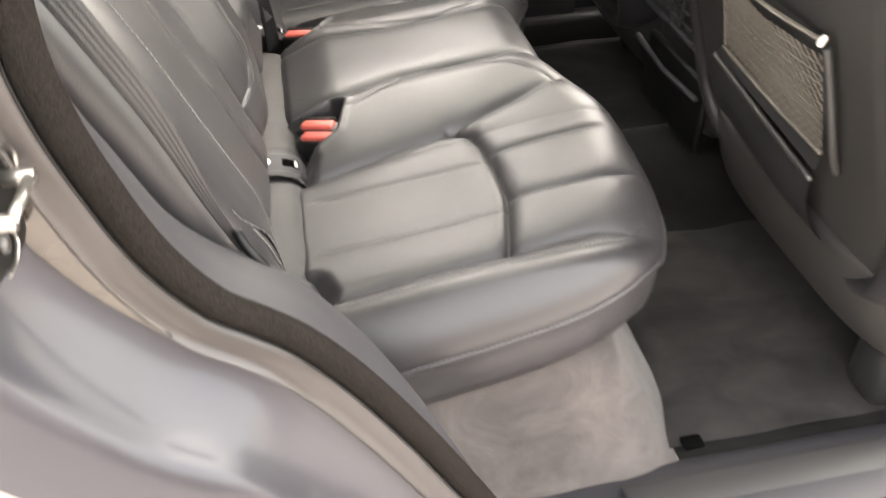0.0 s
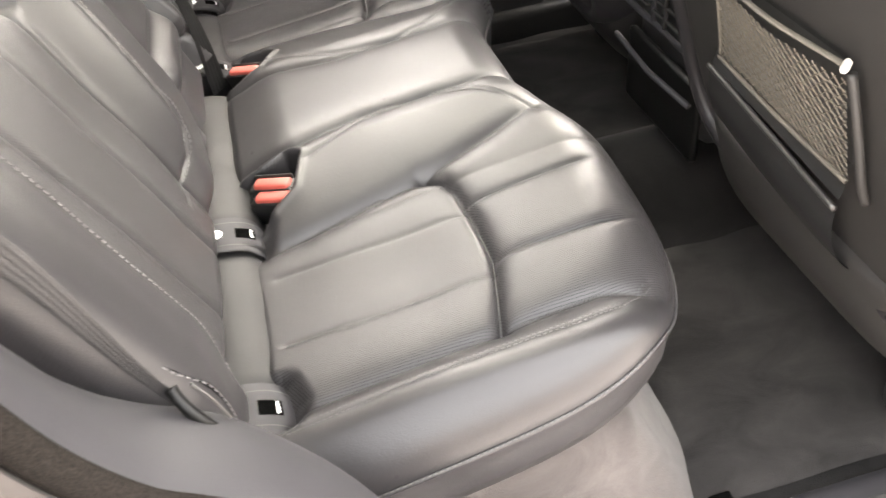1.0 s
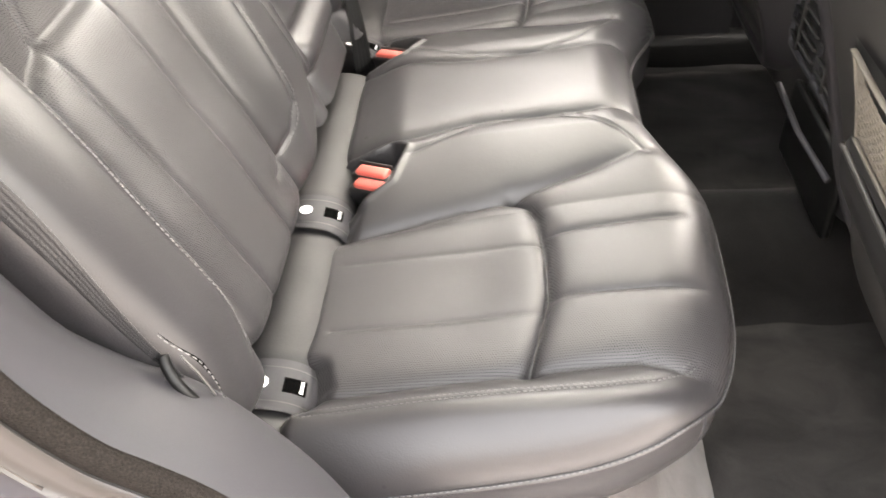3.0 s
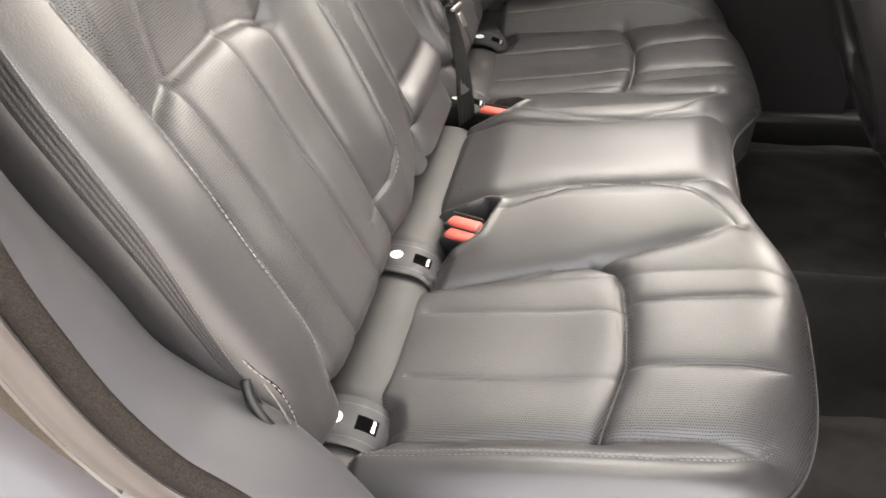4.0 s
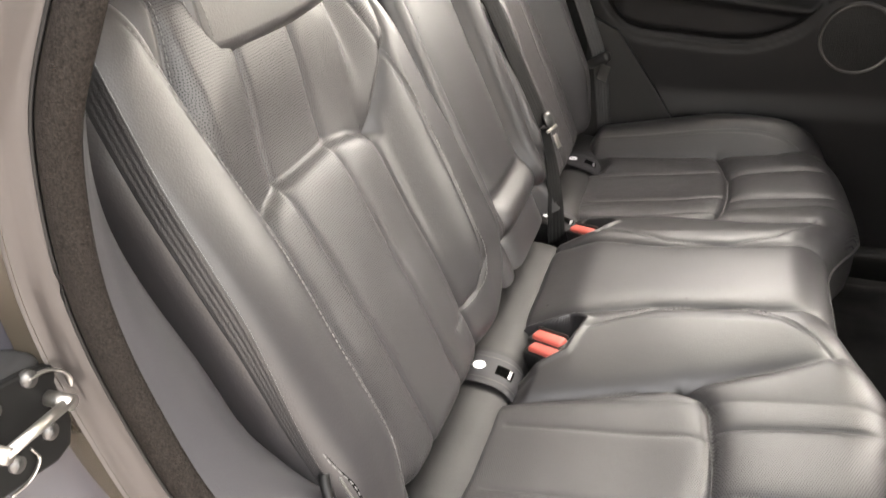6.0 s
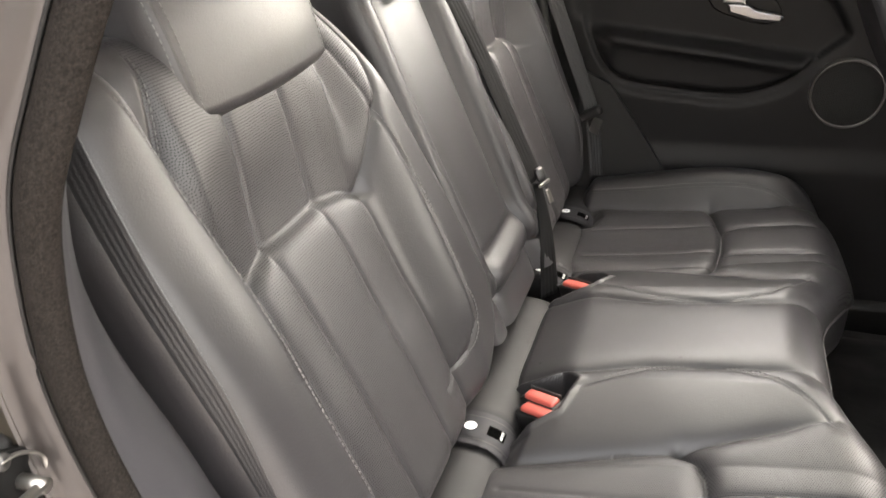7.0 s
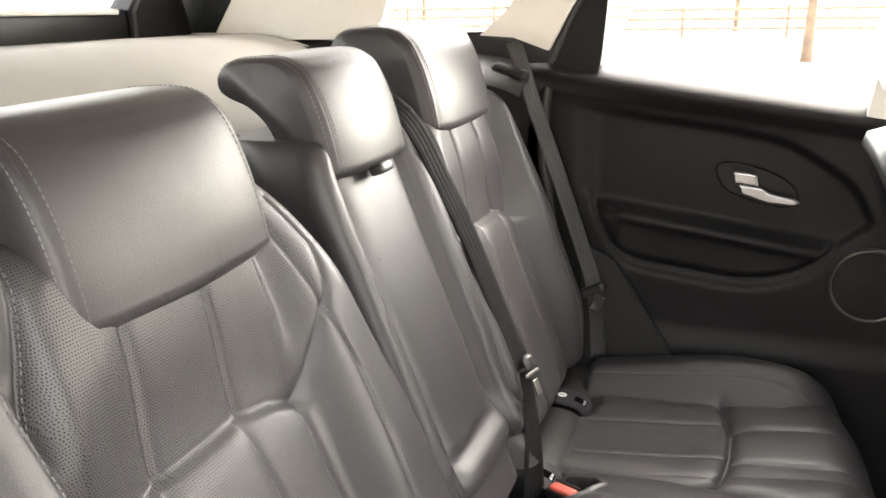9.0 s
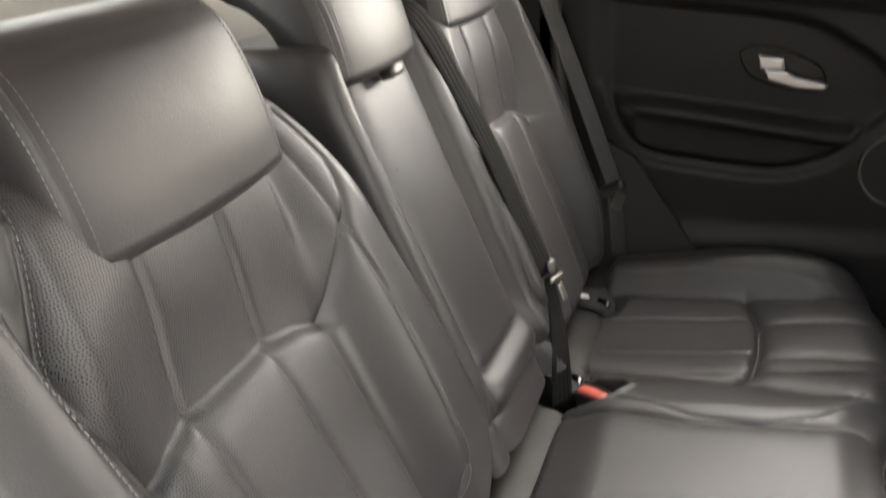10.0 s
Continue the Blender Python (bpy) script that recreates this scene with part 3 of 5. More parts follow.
def outer_backrest(sgn, label, narrow=0.0, spread=0.0):
    NARROW[0], SPREAD[0] = narrow, spread
    yy = lambda q: CY + sgn * q
    s = np.linspace(-1, 1, 330)
    s = np.sign(s) * np.where(abs(s) < 0.75, abs(s) / 0.75 * 0.82, 1 - 0.18 * ((1 - abs(s)) / 0.25) ** 1.6)
    S, W = np.meshgrid(s, s, indexing="ij")
    kk = np.maximum(abs(S), abs(W)) / ((abs(S) ** BACK_N + abs(W) ** BACK_N) ** (1 / BACK_N) + 1e-9)
    z = 0.995 + 0.262 * S * kk
    lo, hi = back_inner(z), back_outer(z)
    q = (lo + hi) / 2 + W * kk * (hi - lo) / 2
    x = back_x(q, z)
    G = np.stack([x, yy(q), z], -1)
    ring = np.r_[G[0, :-1], G[:-1, -1], G[-1, :0:-1], G[:0:-1, 0]]
    cen = ring.mean(0)
    back = []
    for dx, pinch in ((0, 0), (-0.03, -0.006), (-0.06, 0.0), (-0.10, 0.03)):
        row = ring + [dx, 0, 0]
        row[:, 1:] += (cen - ring)[:, 1:] * pinch
        back.append(row)
    th = part("backrest", grid_mesh("backrest", back, LEATHER, wrap=True, flip=sgn > 0, caps="end"), sofa, label)
    run = np.r_[np.zeros((1, z.shape[1])), np.cumsum(np.hypot(np.diff(x, axis=0), np.diff(z, axis=0)), axis=0)]
    across = np.c_[np.zeros((len(z), 1)), np.cumsum(np.hypot(np.diff(x, axis=1), np.diff(q, axis=1)), axis=1)]
    uv = np.stack([across, run], -1)
    fq_, fz = (q[:-1, :-1] + q[1:, 1:]) / 2, (z[:-1, :-1] + z[1:, 1:]) / 2
    bo = np.interp(fz, [p[1] for p in B_OUT], [p[0] for p in B_OUT])
    bi = np.interp(fz, [p[1] for p in B_IN], [p[0] for p in B_IN])
    bt = np.interp(fq_, [p[0] for p in B_INS_TOP[::-1]], [p[1] for p in B_INS_TOP[::-1]])
    idb = np.full(fq_.shape, 1)
    idb[fz > bt] = 2
    idb[fq_ > bo] = 3
    idb[fq_ < bi] = 4
    for key, nm, mt in ((1, "seat_insert", PERF), (2, "upper_panel", PERF), (3, "side_bolster", LEATHER), (4, "inner_bolster", LEATHER)):
        part(nm, grid_mesh(nm, G, mt, uv=uv, ids=idb, want=key, flip=sgn > 0), th)
    fn = lambda q, z: np.array([float(back_x(q, z)), yy(q), z])
    if not narrow:
        stitch_row("stitching", fn, B_STITCH_IN, th, side=sgn, offsets=(-0.0045, 0.0045), n=110, lift=0.0016)
    stitch_row("stitching", fn, B_STITCH_OUT, th, side=sgn, n=80, lift=0.0014, offsets=(0.0,))
    stitch_row("stitching", fn, B_STITCH_SH, th, side=sgn, offsets=(0.0,), n=40, lift=0.0012)
    return th


outer_backrest(-1, "black leather outer backrest with perforated fluted panels and grey stitching")
outer_backrest(1, "black leather backrest beside the far door, with perforated fluted panels", 0.095, -0.04)

# middle backrest with the folding armrest
MID0, MID1 = -0.05, 0.262
PAD0, PAD1 = -0.004, 0.192


def mid_x(y, z):
    y, z = np.asarray(y, float), np.asarray(z, float)
    c = (MID0 + MID1) / 2
    pl, pr = PAD0 + 0.006 * step01(z, 1.2, 0.85), PAD1
    t0 = np.clip((y - (MID0 + pl) / 2) / ((pl - MID0) / 2), -1, 1)
    t1 = np.clip((y - (MID1 + pr) / 2) / ((MID1 - pr) / 2), -1, 1)
    tp = np.clip((y - (pl + pr) / 2) / ((pr - pl) / 2), -1, 1)
    h = -0.014 + 0.028 * np.sqrt(1 - t0**2) * (0.35 + 0.65 * step01(z, 0.77, 0.86)) + 0.032 * np.sqrt(1 - t1**2) + 0.014 * (1 - abs(tp) ** 5) * step01(z, 0.835, 0.86)
    h = h + 0.012 * step01(z, 0.845, 0.82) * (1 - abs(tp) ** 8)
    for e in (y - pl, y - pr):
        h = h - 0.008 * np.exp(-abs(e) / 0.006) * step01(z, 0.80, 0.85)
    h = h + 0.017 * np.exp(-(((z - 0.815) / 0.030) ** 2)) * step01(y, PAD0 - 0.015, PAD0 + 0.01) * step01(y, PAD1 + 0.035, PAD1)
    h = h - 0.010 * np.exp(-abs(z - 0.785) / 0.008)
    d = np.minimum(np.minimum(y - MID0 + 0.01, MID1 - y + 0.01), (1.255 - z) * 0.8)
    r = 0.02
    h = h - np.where(d < r, r - np.sqrt(np.clip(r * r - (r - np.clip(d, 0, r)) ** 2, 0, None)), 0.0)
    return plane_x(z) + h


zz = np.linspace(0.735, 1.255, 150)
ys = np.r_[MID0 + 0.03 * np.linspace(0, 1, 14) ** 1.8, np.linspace(MID0 + 0.034, MID1 - 0.034, 70), MID1 - 0.03 * np.linspace(1, 0, 14) ** 1.8]
ZZ, YY = np.meshgrid(zz, ys, indexing="ij")
XX = mid_x(YY, ZZ)
YY = 0.106 + (YY - 0.106) * (1 - 0.17 * (1 - np.sqrt(np.clip(1 - (np.clip(ZZ - 1.17, 0, None) / 0.086) ** 2, 0, 1))))
G = np.stack([XX, YY, ZZ], -1)
ring = np.r_[G[0, :-1], G[:-1, -1], G[-1, :0:-1], G[:0:-1, 0]]
midb = part("centre_backrest", grid_mesh("centre_backrest", [ring, ring + [-0.04, 0, 0], ring + [-0.10, 0, 0]], LEATHER, wrap=True, flip=True, caps="end"), sofa, "black leather centre backrest with folded-up armrest")
my, mz = (YY[:-1, :-1] + YY[1:, 1:]) / 2, (ZZ[:-1, :-1] + ZZ[1:, 1:]) / 2
mid_ids = np.full(my.shape, 1)
mid_ids[(my > PAD0) & (my < PAD1) & (mz > 0.842)] = 2
mid_ids[(mz < 0.842) & (mz > 0.785) & (my > PAD0 - 0.012) & (my < PAD1 + 0.03)] = 3
for key, nm in ((1, "bolster"), (2, "armrest_pad"), (3, "pull_loop")):
    part(nm, grid_mesh(nm, G, LEATHER, ids=mid_ids, want=key, flip=True), midb)
fnm = lambda y, z: np.array([float(mid_x(y, z)), y, z])
stitch_row("stitching", fnm, [(PAD1 + 0.022, 0.845), (PAD1 + 0.034, 0.825), (PAD1 + 0.038, 0.79)], midb, n=30)
stitch_row("stitching", fnm, [(PAD0 - 0.014, 0.842), (PAD0 - 0.006, 0.81), (PAD0 + 0.004, 0.77)], midb, n=30)

# ---- head restraints ----
HEAD = [(0.0, 0.0), (-0.008, 0.04), (-0.022, 0.085), (-0.042, 0.125), (-0.062, 0.143), (-0.085, 0.15), (-0.125, 0.150), (-0.16, 0.145), (-0.176, 0.130), (-0.174, 0.110), (-0.156, 0.098), (-0.124, 0.086), (-0.094, 0.062), (-0.072, 0.026), (-0.056, 0.0), (-0.030, -0.012), (-0.010, -0.010)]


def headrest(y0, y1, x, z, label, size=1.0, drop=1.0):
    th = thing("headrest", (x - 0.08, (y0 + y1) / 2, z + 0.0), label, "headrest", "rear headrests")
    prof = smooth_line(HEAD + [HEAD[0]], 73)[:-1] * size
    cen = np.array([-0.062, 0.082]) * size
    n = 61
    u = np.linspace(-1, 1, n)
    u = np.sign(u) * (1 - (1 - abs(u)) ** 1.7)
    rows, half = [], (y1 - y0) / 2
    for v in u:
        e = abs(v)
        side = max(0, (e - 0.86) / 0.14)
        shrink = 1 - 0.015 * e**4 - 0.11 * side**2.6
        deep = 1 - 0.05 * e**3 - 0.12 * side**2.6
        y = (y0 + y1) / 2 + v * half
        bow = 0.006 * (1 - v * v)
        tail_x = -0.174 * size
        rows.append([[x + tail_x + (px - tail_x) * deep + bow * (px > -0.05), y, z + cen[1] + (pz - cen[1]) * shrink] for px, pz in prof])
    rows = np.array(rows)
    nn = len(prof)
    cut0 = int(np.argmin(abs(u + 0.90)))
    cut1 = int(np.argmin(abs(u - 0.90)))
    part("cover", grid_mesh("cover", rows[cut0 : cut1 + 1], LEATHER, wrap=True), th)
    part("side_panel", grid_mesh("side_panel", rows[: cut0 + 1], LEATHER, wrap=True, caps=True), th)
    part("side_panel", grid_mesh("side_panel", rows[cut1:], LEATHER, wrap=True, caps=True), th)
    for i, s in ((cut0, -1), (cut1, 1)):
        for o in (-0.0062, 0.0062):
            seam_y, lane = rows[i][0, 1] + o, rows[:, 0, 1]
            k_ = int(np.clip(np.searchsorted(lane, seam_y), 1, n - 1))
            path = rows[k_ - 1] + (rows[k_] - rows[k_ - 1]) * (seam_y - lane[k_ - 1]) / (lane[k_] - lane[k_ - 1])
            out = path - [x + cen[0], 0, z + cen[1]]
            out[:, 1] = 0
            out /= np.linalg.norm(out, axis=1)[:, None]
            part("stitching", stitches("stitching", path + out * 0.0006, out), th)
    for s in (-0.3, 0.3):
        y = (y0 + y1) / 2 + s * half
        part("post", tube("post", [(x - 0.07, y, z - 0.06), (x - 0.075, y, z + 0.05), (x - 0.08, y, z + 0.09)], 0.006, CHROME, 10), th, "chrome headrest post")
    return th


headrest(-0.448, -0.170, -0.142, 1.186, "black leather headrest with double grey stitching on its side")
mid_head = headrest(-0.01, 0.205, -0.158, 1.215, "black leather centre headrest on a short post", 0.9)
part("release_button", block("release_button", (0.022, 0.034, 0.014), (-0.150, 0.085, 1.206), DARK, 0.005, (0, -20, 0), segs=3), mid_head, "black post release button")
headrest(0.30, 0.58, -0.15, 1.222, "black leather headrest beside the far window")

# ---- floor, heel and sills ----
nx, ny = 60, 90
gx, gy = np.meshgrid(np.linspace(0.49, 1.25, nx), np.linspace(-0.60, 0.74, ny), indexing="ij")
tunnel = 0.095 * np.exp(-(((gy - CY) / 0.13) ** 4))
gz = 0.40 + tunnel + 0.003 * np.sin(gx * 31) * np.sin(gy * 27)
solid("floor", grid_mesh("floor", np.stack([gx, gy, gz], -1), CARPET, flip=True), "dark grey carpeted car floor with a low centre tunnel", "floor", kind="structure")
hx, hy = np.meshgrid(np.linspace(0.08, 0.515, 60), np.linspace(-0.66, 0.70, 110), indexing="ij")
prof = np.interp(hx, [0.08, 0.36, 0.42, 0.46, 0.50, 0.515], [0.60, 0.59, 0.555, 0.49, 0.425, 0.404])
hz = 0.404 + (prof - 0.404) * step01(hy, -0.62, -0.50) + 0.002 * np.sin(hx * 47 + 2 * np.sin(hy * 21)) * np.sin(hy * 39)
H = np.stack([hx - 0.028 * step01(hy, -0.42, -0.58) * step01(hx, 0.3, 0.5), hy, hz], -1)
solid("heel_board", grid_mesh("heel_board", H, HEEL, flip=True), "taupe carpeted heel board below the rear cushion", "trim", kind="structure")


def floor_mat(y0, y1, label):
    xs, yv = np.linspace(0.508, 1.05, 50), np.linspace(y0, y1, 50)
    X, Y = np.meshgrid(xs, yv, indexing="ij")
    Z = 0.409 + 0.002 * np.sin(X * 43 + 2 * np.sin(Y * 11)) * np.sin(Y * 37) + 0.0025 * step01(np.minimum(np.minimum(X - 0.508, 1.05 - X), np.minimum(Y - y0, y1 - Y)), 0.0, 0.012)
    X = X - 0.028 * step01(Y, -0.42, -0.58) * step01(X, 0.75, 0.52)
    return solid("floor_mat", grid_mesh("floor_mat", np.stack([X, Y, Z], -1), MAT_PILE), label, "car mat", "floor mats")


floor_mat(-0.56, -0.12, "dark velour floor mat with trodden marks")
floor_mat(0.19, 0.63, "dark velour floor mat beside the far door")

# ---- near door opening ----
SEAL = [(0.9, -0.62, 1.53), (0.45, -0.62, 1.53), (0.15, -0.63, 1.50), (0.04, -0.655, 1.42), (-0.012, -0.678, 1.345), (-0.045, -0.695, 1.275), (-0.066, -0.70, 1.23), (-0.079, -0.70, 1.18), (-0.085, -0.70, 1.125), (-0.082, -0.70, 1.08), (-0.072, -0.70, 1.032), (-0.050, -0.70, 0.962), (-0.018, -0.70, 0.908), (0.010, -0.70, 0.884), (0.040, -0.70, 0.856), (0.080, -0.70, 0.80), (0.130, -0.70, 0.71), (0.174, -0.70, 0.62), (0.22, -0.70, 0.53), (0.29, -0.70, 0.45), (0.40, -0.70, 0.425), (0.80, -0.70, 0.42), (1.3, -0.70, 0.42)]
line = smooth_line(SEAL, 240)
tang = np.gradient(line, axis=0)
tang /= np.linalg.norm(tang, axis=1)[:, None]
out = np.cross(tang, (0, -1.0, 0))
out /= np.linalg.norm(out, axis=1)[:, None]
if out[120][0] > 0:
    out = -out
Yv = np.array([0, 1.0, 0])
body = thing("car_body", (0.1, -0.75, 0.42), "grey metallic car body round the open rear door", "car", kind="structure")
sec = [(0.0122 * math.cos(t_), 0.009 * math.sin(t_)) for t_ in np.linspace(0, 2 * math.pi, 14, endpoint=False)]
S_ = np.array([[p + o * a_ * 1.1 + Yv * b_ for a_, b_ in sec] for p, o in zip(line, out)])
part("door_seal", grid_mesh("door_seal", S_, RUBBER, wrap=True, caps=True), body, "worn flocked black rubber door seal")
flange = [[p + o * a_ + Yv * b_ for a_, b_ in ((0.011, 0.006), (0.0145, -0.005), (0.020, -0.009), (0.027, -0.011), (0.033, -0.013), (0.035, -0.019))] for p, o in zip(line, out)]
part("flange", grid_mesh("flange", flange, FLANGE), body, "dull painted door flange")
JAMB = ((0.034, -0.015), (0.040, -0.017), (0.050, -0.024), (0.061, -0.040), (0.070, -0.058), (0.076, -0.074), (0.079, -0.084), (0.083, -0.091), (0.090, -0.095), (0.105, -0.098), (0.14, -0.102), (0.26, -0.112))
jamb, facet = [], []
for p, o in zip(line, out):
    w_ = 0.021 * float(step01(p[2], 0.905, 1.02))  # the recessed facet tapers out below the striker
    jamb.append(smooth_line([p + o * (a_ + w_ * (1 - 0.6 * n_ / 11)) + Yv * b_ for n_, (a_, b_) in enumerate(JAMB)], 40))
    facet.append([p + o * (0.0335 + (w_ + 0.002) * v_) + Yv * (-0.0165 - 0.001 * v_) for v_ in (0, 0.5, 1)])
jamb = np.array(jamb)
part("door_jamb", grid_mesh("door_jamb", jamb[:, :24], PAINT), body, "grey metallic painted door jamb")
# painted edge given steel so that its highlight is always there
part("jamb_highlight", grid_mesh("jamb_highlight", jamb[:, 23:27], STEEL), body, "jamb edge in steel for its painted-in highlight")
part("quarter_panel", grid_mesh("quarter_panel", jamb[:, 26:], TAN_REFLECTION), body, "outer quarter panel with the tan ground reflection in its colour")
low_ = [k_ for k_ in range(len(line)) if 0.908 < line[k_][2] < 1.30 and line[k_][0] < 0.1]
part("jamb_recess", grid_mesh("jamb_recess", [facet[k_] for k_ in low_], GLOSS_PAINT), body, "glossy recessed facet beside the flange")
part("jamb_lip", tube("jamb_lip", [jamb[k_][0] + Yv * -0.001 for k_ in low_], 0.0014, FLANGE, 8), body, "sealed lip of the recess")
part("seal_lip", tube("seal_lip", [p + o * 0.0142 + Yv * -0.004 for p, o in zip(line, out)], 0.0016, BLACK_TRIM, 8), body, "thin black outer lip of the seal")

# inner trim from the seal to the seat
LOW_TRIM = ((-0.008, 0.004), (-0.010, 0.016), (-0.006, 0.041), (0.004, 0.066), (0.022, 0.087), (0.062, 0.103), (0.15, 0.112))
FOOT_TRIM = ((-0.008, 0.004), (-0.010, 0.016), (-0.006, 0.045), (0.002, 0.075), (0.016, 0.100), (0.048, 0.122), (0.12, 0.135))
HIGH_TRIM = ((-0.008, 0.004), (-0.006, 0.012), (0.008, 0.031), (0.028, 0.056), (0.058, 0.080), (0.098, 0.100), (0.155, 0.112))
inner = []
for p, o in zip(line, out):
    f_ = 0.35 + 0.65 * float(step01(p[2], 0.50, 0.78))
    up_, foot_ = float(step01(p[2], 0.97, 1.18)), float(step01(p[2], 0.97, 0.87))
    prof_ = np.array(LOW_TRIM) * (1 - up_) + np.array(HIGH_TRIM) * up_
    prof_ = (prof_ * (1 - foot_) + np.array(FOOT_TRIM) * foot_) * f_
    inner.append([p + o * a_ + Yv * b_ for a_, b_ in prof_])
part("pillar_trim", grid_mesh("pillar_trim", [smooth_line(r_, 14) for r_ in inner], TRIM), body, "slate grey moulded pillar trim")

# ---- far door ----
DY = 0.70
door = thing("door_1", (0.25, DY, 0.5), "black trimmed far rear door with satin handle, closed", "car door", kind="structure")
dx, dz = np.linspace(-0.12, 0.75, 160), np.linspace(0.42, 1.29, 150)
DX, DZ = np.meshgrid(dx, dz, indexing="ij")
top = 1.288 - 0.13 * DX
SWOOP = smooth_line(list(zip([-0.12, 0.0, 0.149, 0.25, 0.34, 0.40, 0.46, 0.50, 0.53], [1.225, 1.212, 1.19, 1.178, 1.16, 1.13, 1.085, 1.02, 0.96])), 80)
ARM_LOW = smooth_line(list(zip([0.0, 0.03, 0.075, 0.18, 0.31, 0.40, 0.45, 0.50], [1.05, 0.97, 0.922, 0.903, 0.895, 0.925, 0.975, 1.02])), 80)
swoop = np.interp(DX, SWOOP[:, 0], SWOOP[:, 1])
arm_top = 1.036 - 0.137 * (DX - 0.018)
arm_low = np.interp(DX, ARM_LOW[:, 0], ARM_LOW[:, 1])
DD = DY + 0.0 * DX
DD = DD - 0.028 * np.exp(-(((DZ - top + 0.028) / 0.028) ** 2))
DD = DD + 0.004 * np.exp(-abs(DZ - top + 0.062) / 0.004)
recess = step01(swoop - DZ, -0.006, 0.014) * step01(DZ - arm_low, -0.008, 0.008) * step01(DX, -0.03, 0.02)
DD = DD + 0.016 * recess
roll_ = step01(arm_top - DZ, -0.004, 0.016) * step01(DZ - arm_low, 0.0, 0.022) * step01(DX, 0.0, 0.07)
DD = DD - 0.034 * roll_ - 0.012 * np.exp(-(((DZ - arm_top + 0.02) / 0.014) ** 2)) * roll_
DD = DD + 0.004 * np.exp(-abs(DZ - arm_top + 0.034) / 0.003) * roll_
DD = DD + 0.006 * np.exp(-abs(DZ - arm_low + 0.012) / 0.004) * step01(DX, 0.02, 0.08) * step01(DX, 0.52, 0.45)
DD = DD - 0.012 * step01(DZ, 0.80, 0.74)
crown_ = np.clip((DZ - top + 0.034) / 0.034, 0, 1)
DD = DD + 0.034 * (1 - np.sqrt(1 - crown_**2))
DZ2 = np.minimum(DZ, top)
part("door_panel", grid_mesh("door_panel", np.stack([DX, DD, DZ2], -1), DOOR, flip=True), door)
ang = np.linspace(0, 2 * math.pi, 48, endpoint=False)
part("speaker_ring", grid_mesh("speaker_ring", [[(0.506 + r_ * math.cos(a_), y_, 0.909 + r_ * math.sin(a_)) for a_ in ang] for r_, y_ in ((0.068, DY), (0.067, DY - 0.014), (0.064, DY - 0.016), (0.062, DY - 0.01))], RING, wrap=True), door, "thin silver ring")
part("speaker_grille", grid_mesh("speaker_grille", [[(0.506 + r_ * math.cos(a_), DY - 0.012 - 0.004 * (1 - r_ / 0.062), 0.909 + r_ * math.sin(a_)) for a_ in ang] for r_ in (0.062, 0.04, 0.02, 0.001)], SPEAKER, wrap=True), door)
part("door_handle", plate("door_handle", [(-0.052, 0.014), (-0.012, 0.010), (0.0, 0.001), (0.045, -0.008), (0.052, -0.014), (0.046, -0.021), (0.0, -0.018), (-0.046, -0.004)], 0.012, pose(0.325, DY - 0.006, 1.066, 90, 0, 0), RING_LIGHT, 0.004, 3), door, "satin metal pull lever")
part("lock_button", plate("lock_button", [(-0.022, 0.019), (0.020, 0.014), (0.024, -0.008), (-0.018, -0.004)], 0.014, pose(0.283, DY - 0.004, 1.085, 90, 0, 0), RING_LIGHT, 0.004, 3), door, "satin metal lock button")
part("handle_recess", plate("handle_recess", smooth_line([(-0.074, 0.030), (-0.062, 0.040), (0.0, 0.033), (0.055, 0.008), (0.070, -0.018), (0.062, -0.034), (0.03, -0.038), (-0.048, -0.014), (-0.066, 0.006), (-0.074, 0.030)], 40)[:-1], 0.0055, pose(0.305, DY + 0.010, 1.075, 90, 0, 0), BLACK_TRIM), door, "black handle recess")
win = [(0.02, 1.288), (0.75, 1.192), (0.75, 1.46), (0.25, 1.47), (0.10, 1.45)]
part("window_pane", mesh_of("window_pane", [(x, DY + 0.03 - 0.12 * (z - 1.29), z) for x, z in win], [(0, 1, 2, 3, 4)], GLASS, smooth=False), door)
for o in door.children:
    if o.name.startswith("window_pane"):
        o.visible_shadow = False

# ---- shell: pillars, side walls, roof, tail ----
SIDE = lambda y: Matrix(((1, 0, 0, 0), (0, 0, 1, y), (0, 1, 0, 0), (0, 0, 0, 1)))
shell = thing("wall_far", (-0.3, 0.7, 0.5), "dark trimmed far side of the car with ivory pillars", "car interior", kind="structure")
part("door_seal", tube("door_seal", smooth_line([(0.02, 0.70, 0.62), (-0.03, 0.70, 0.80), (-0.075, 0.70, 1.0), (-0.09, 0.70, 1.18), (-0.065, 0.695, 1.31), (-0.02, 0.68, 1.41), (0.04, 0.66, 1.50)], 60), 0.012, DARK, 10), shell, "black rubber door seal")
part("c_pillar", plate("c_pillar", [(-0.08, 1.275), (0.015, 1.275), (0.02, 1.30), (0.028, 1.40), (0.06, 1.50), (0.0, 1.50)], 0.03, SIDE(0.685), BLACK_TRIM), shell)
part("pillar_cover", plate("pillar_cover", [(-0.205, 1.342), (-0.14, 1.338), (-0.075, 1.315), (-0.03, 1.395), (0.045, 1.50), (-0.08, 1.50), (-0.15, 1.39)], 0.03, SIDE(0.66), IVORY, 0.008), shell, "ivory pillar cover")
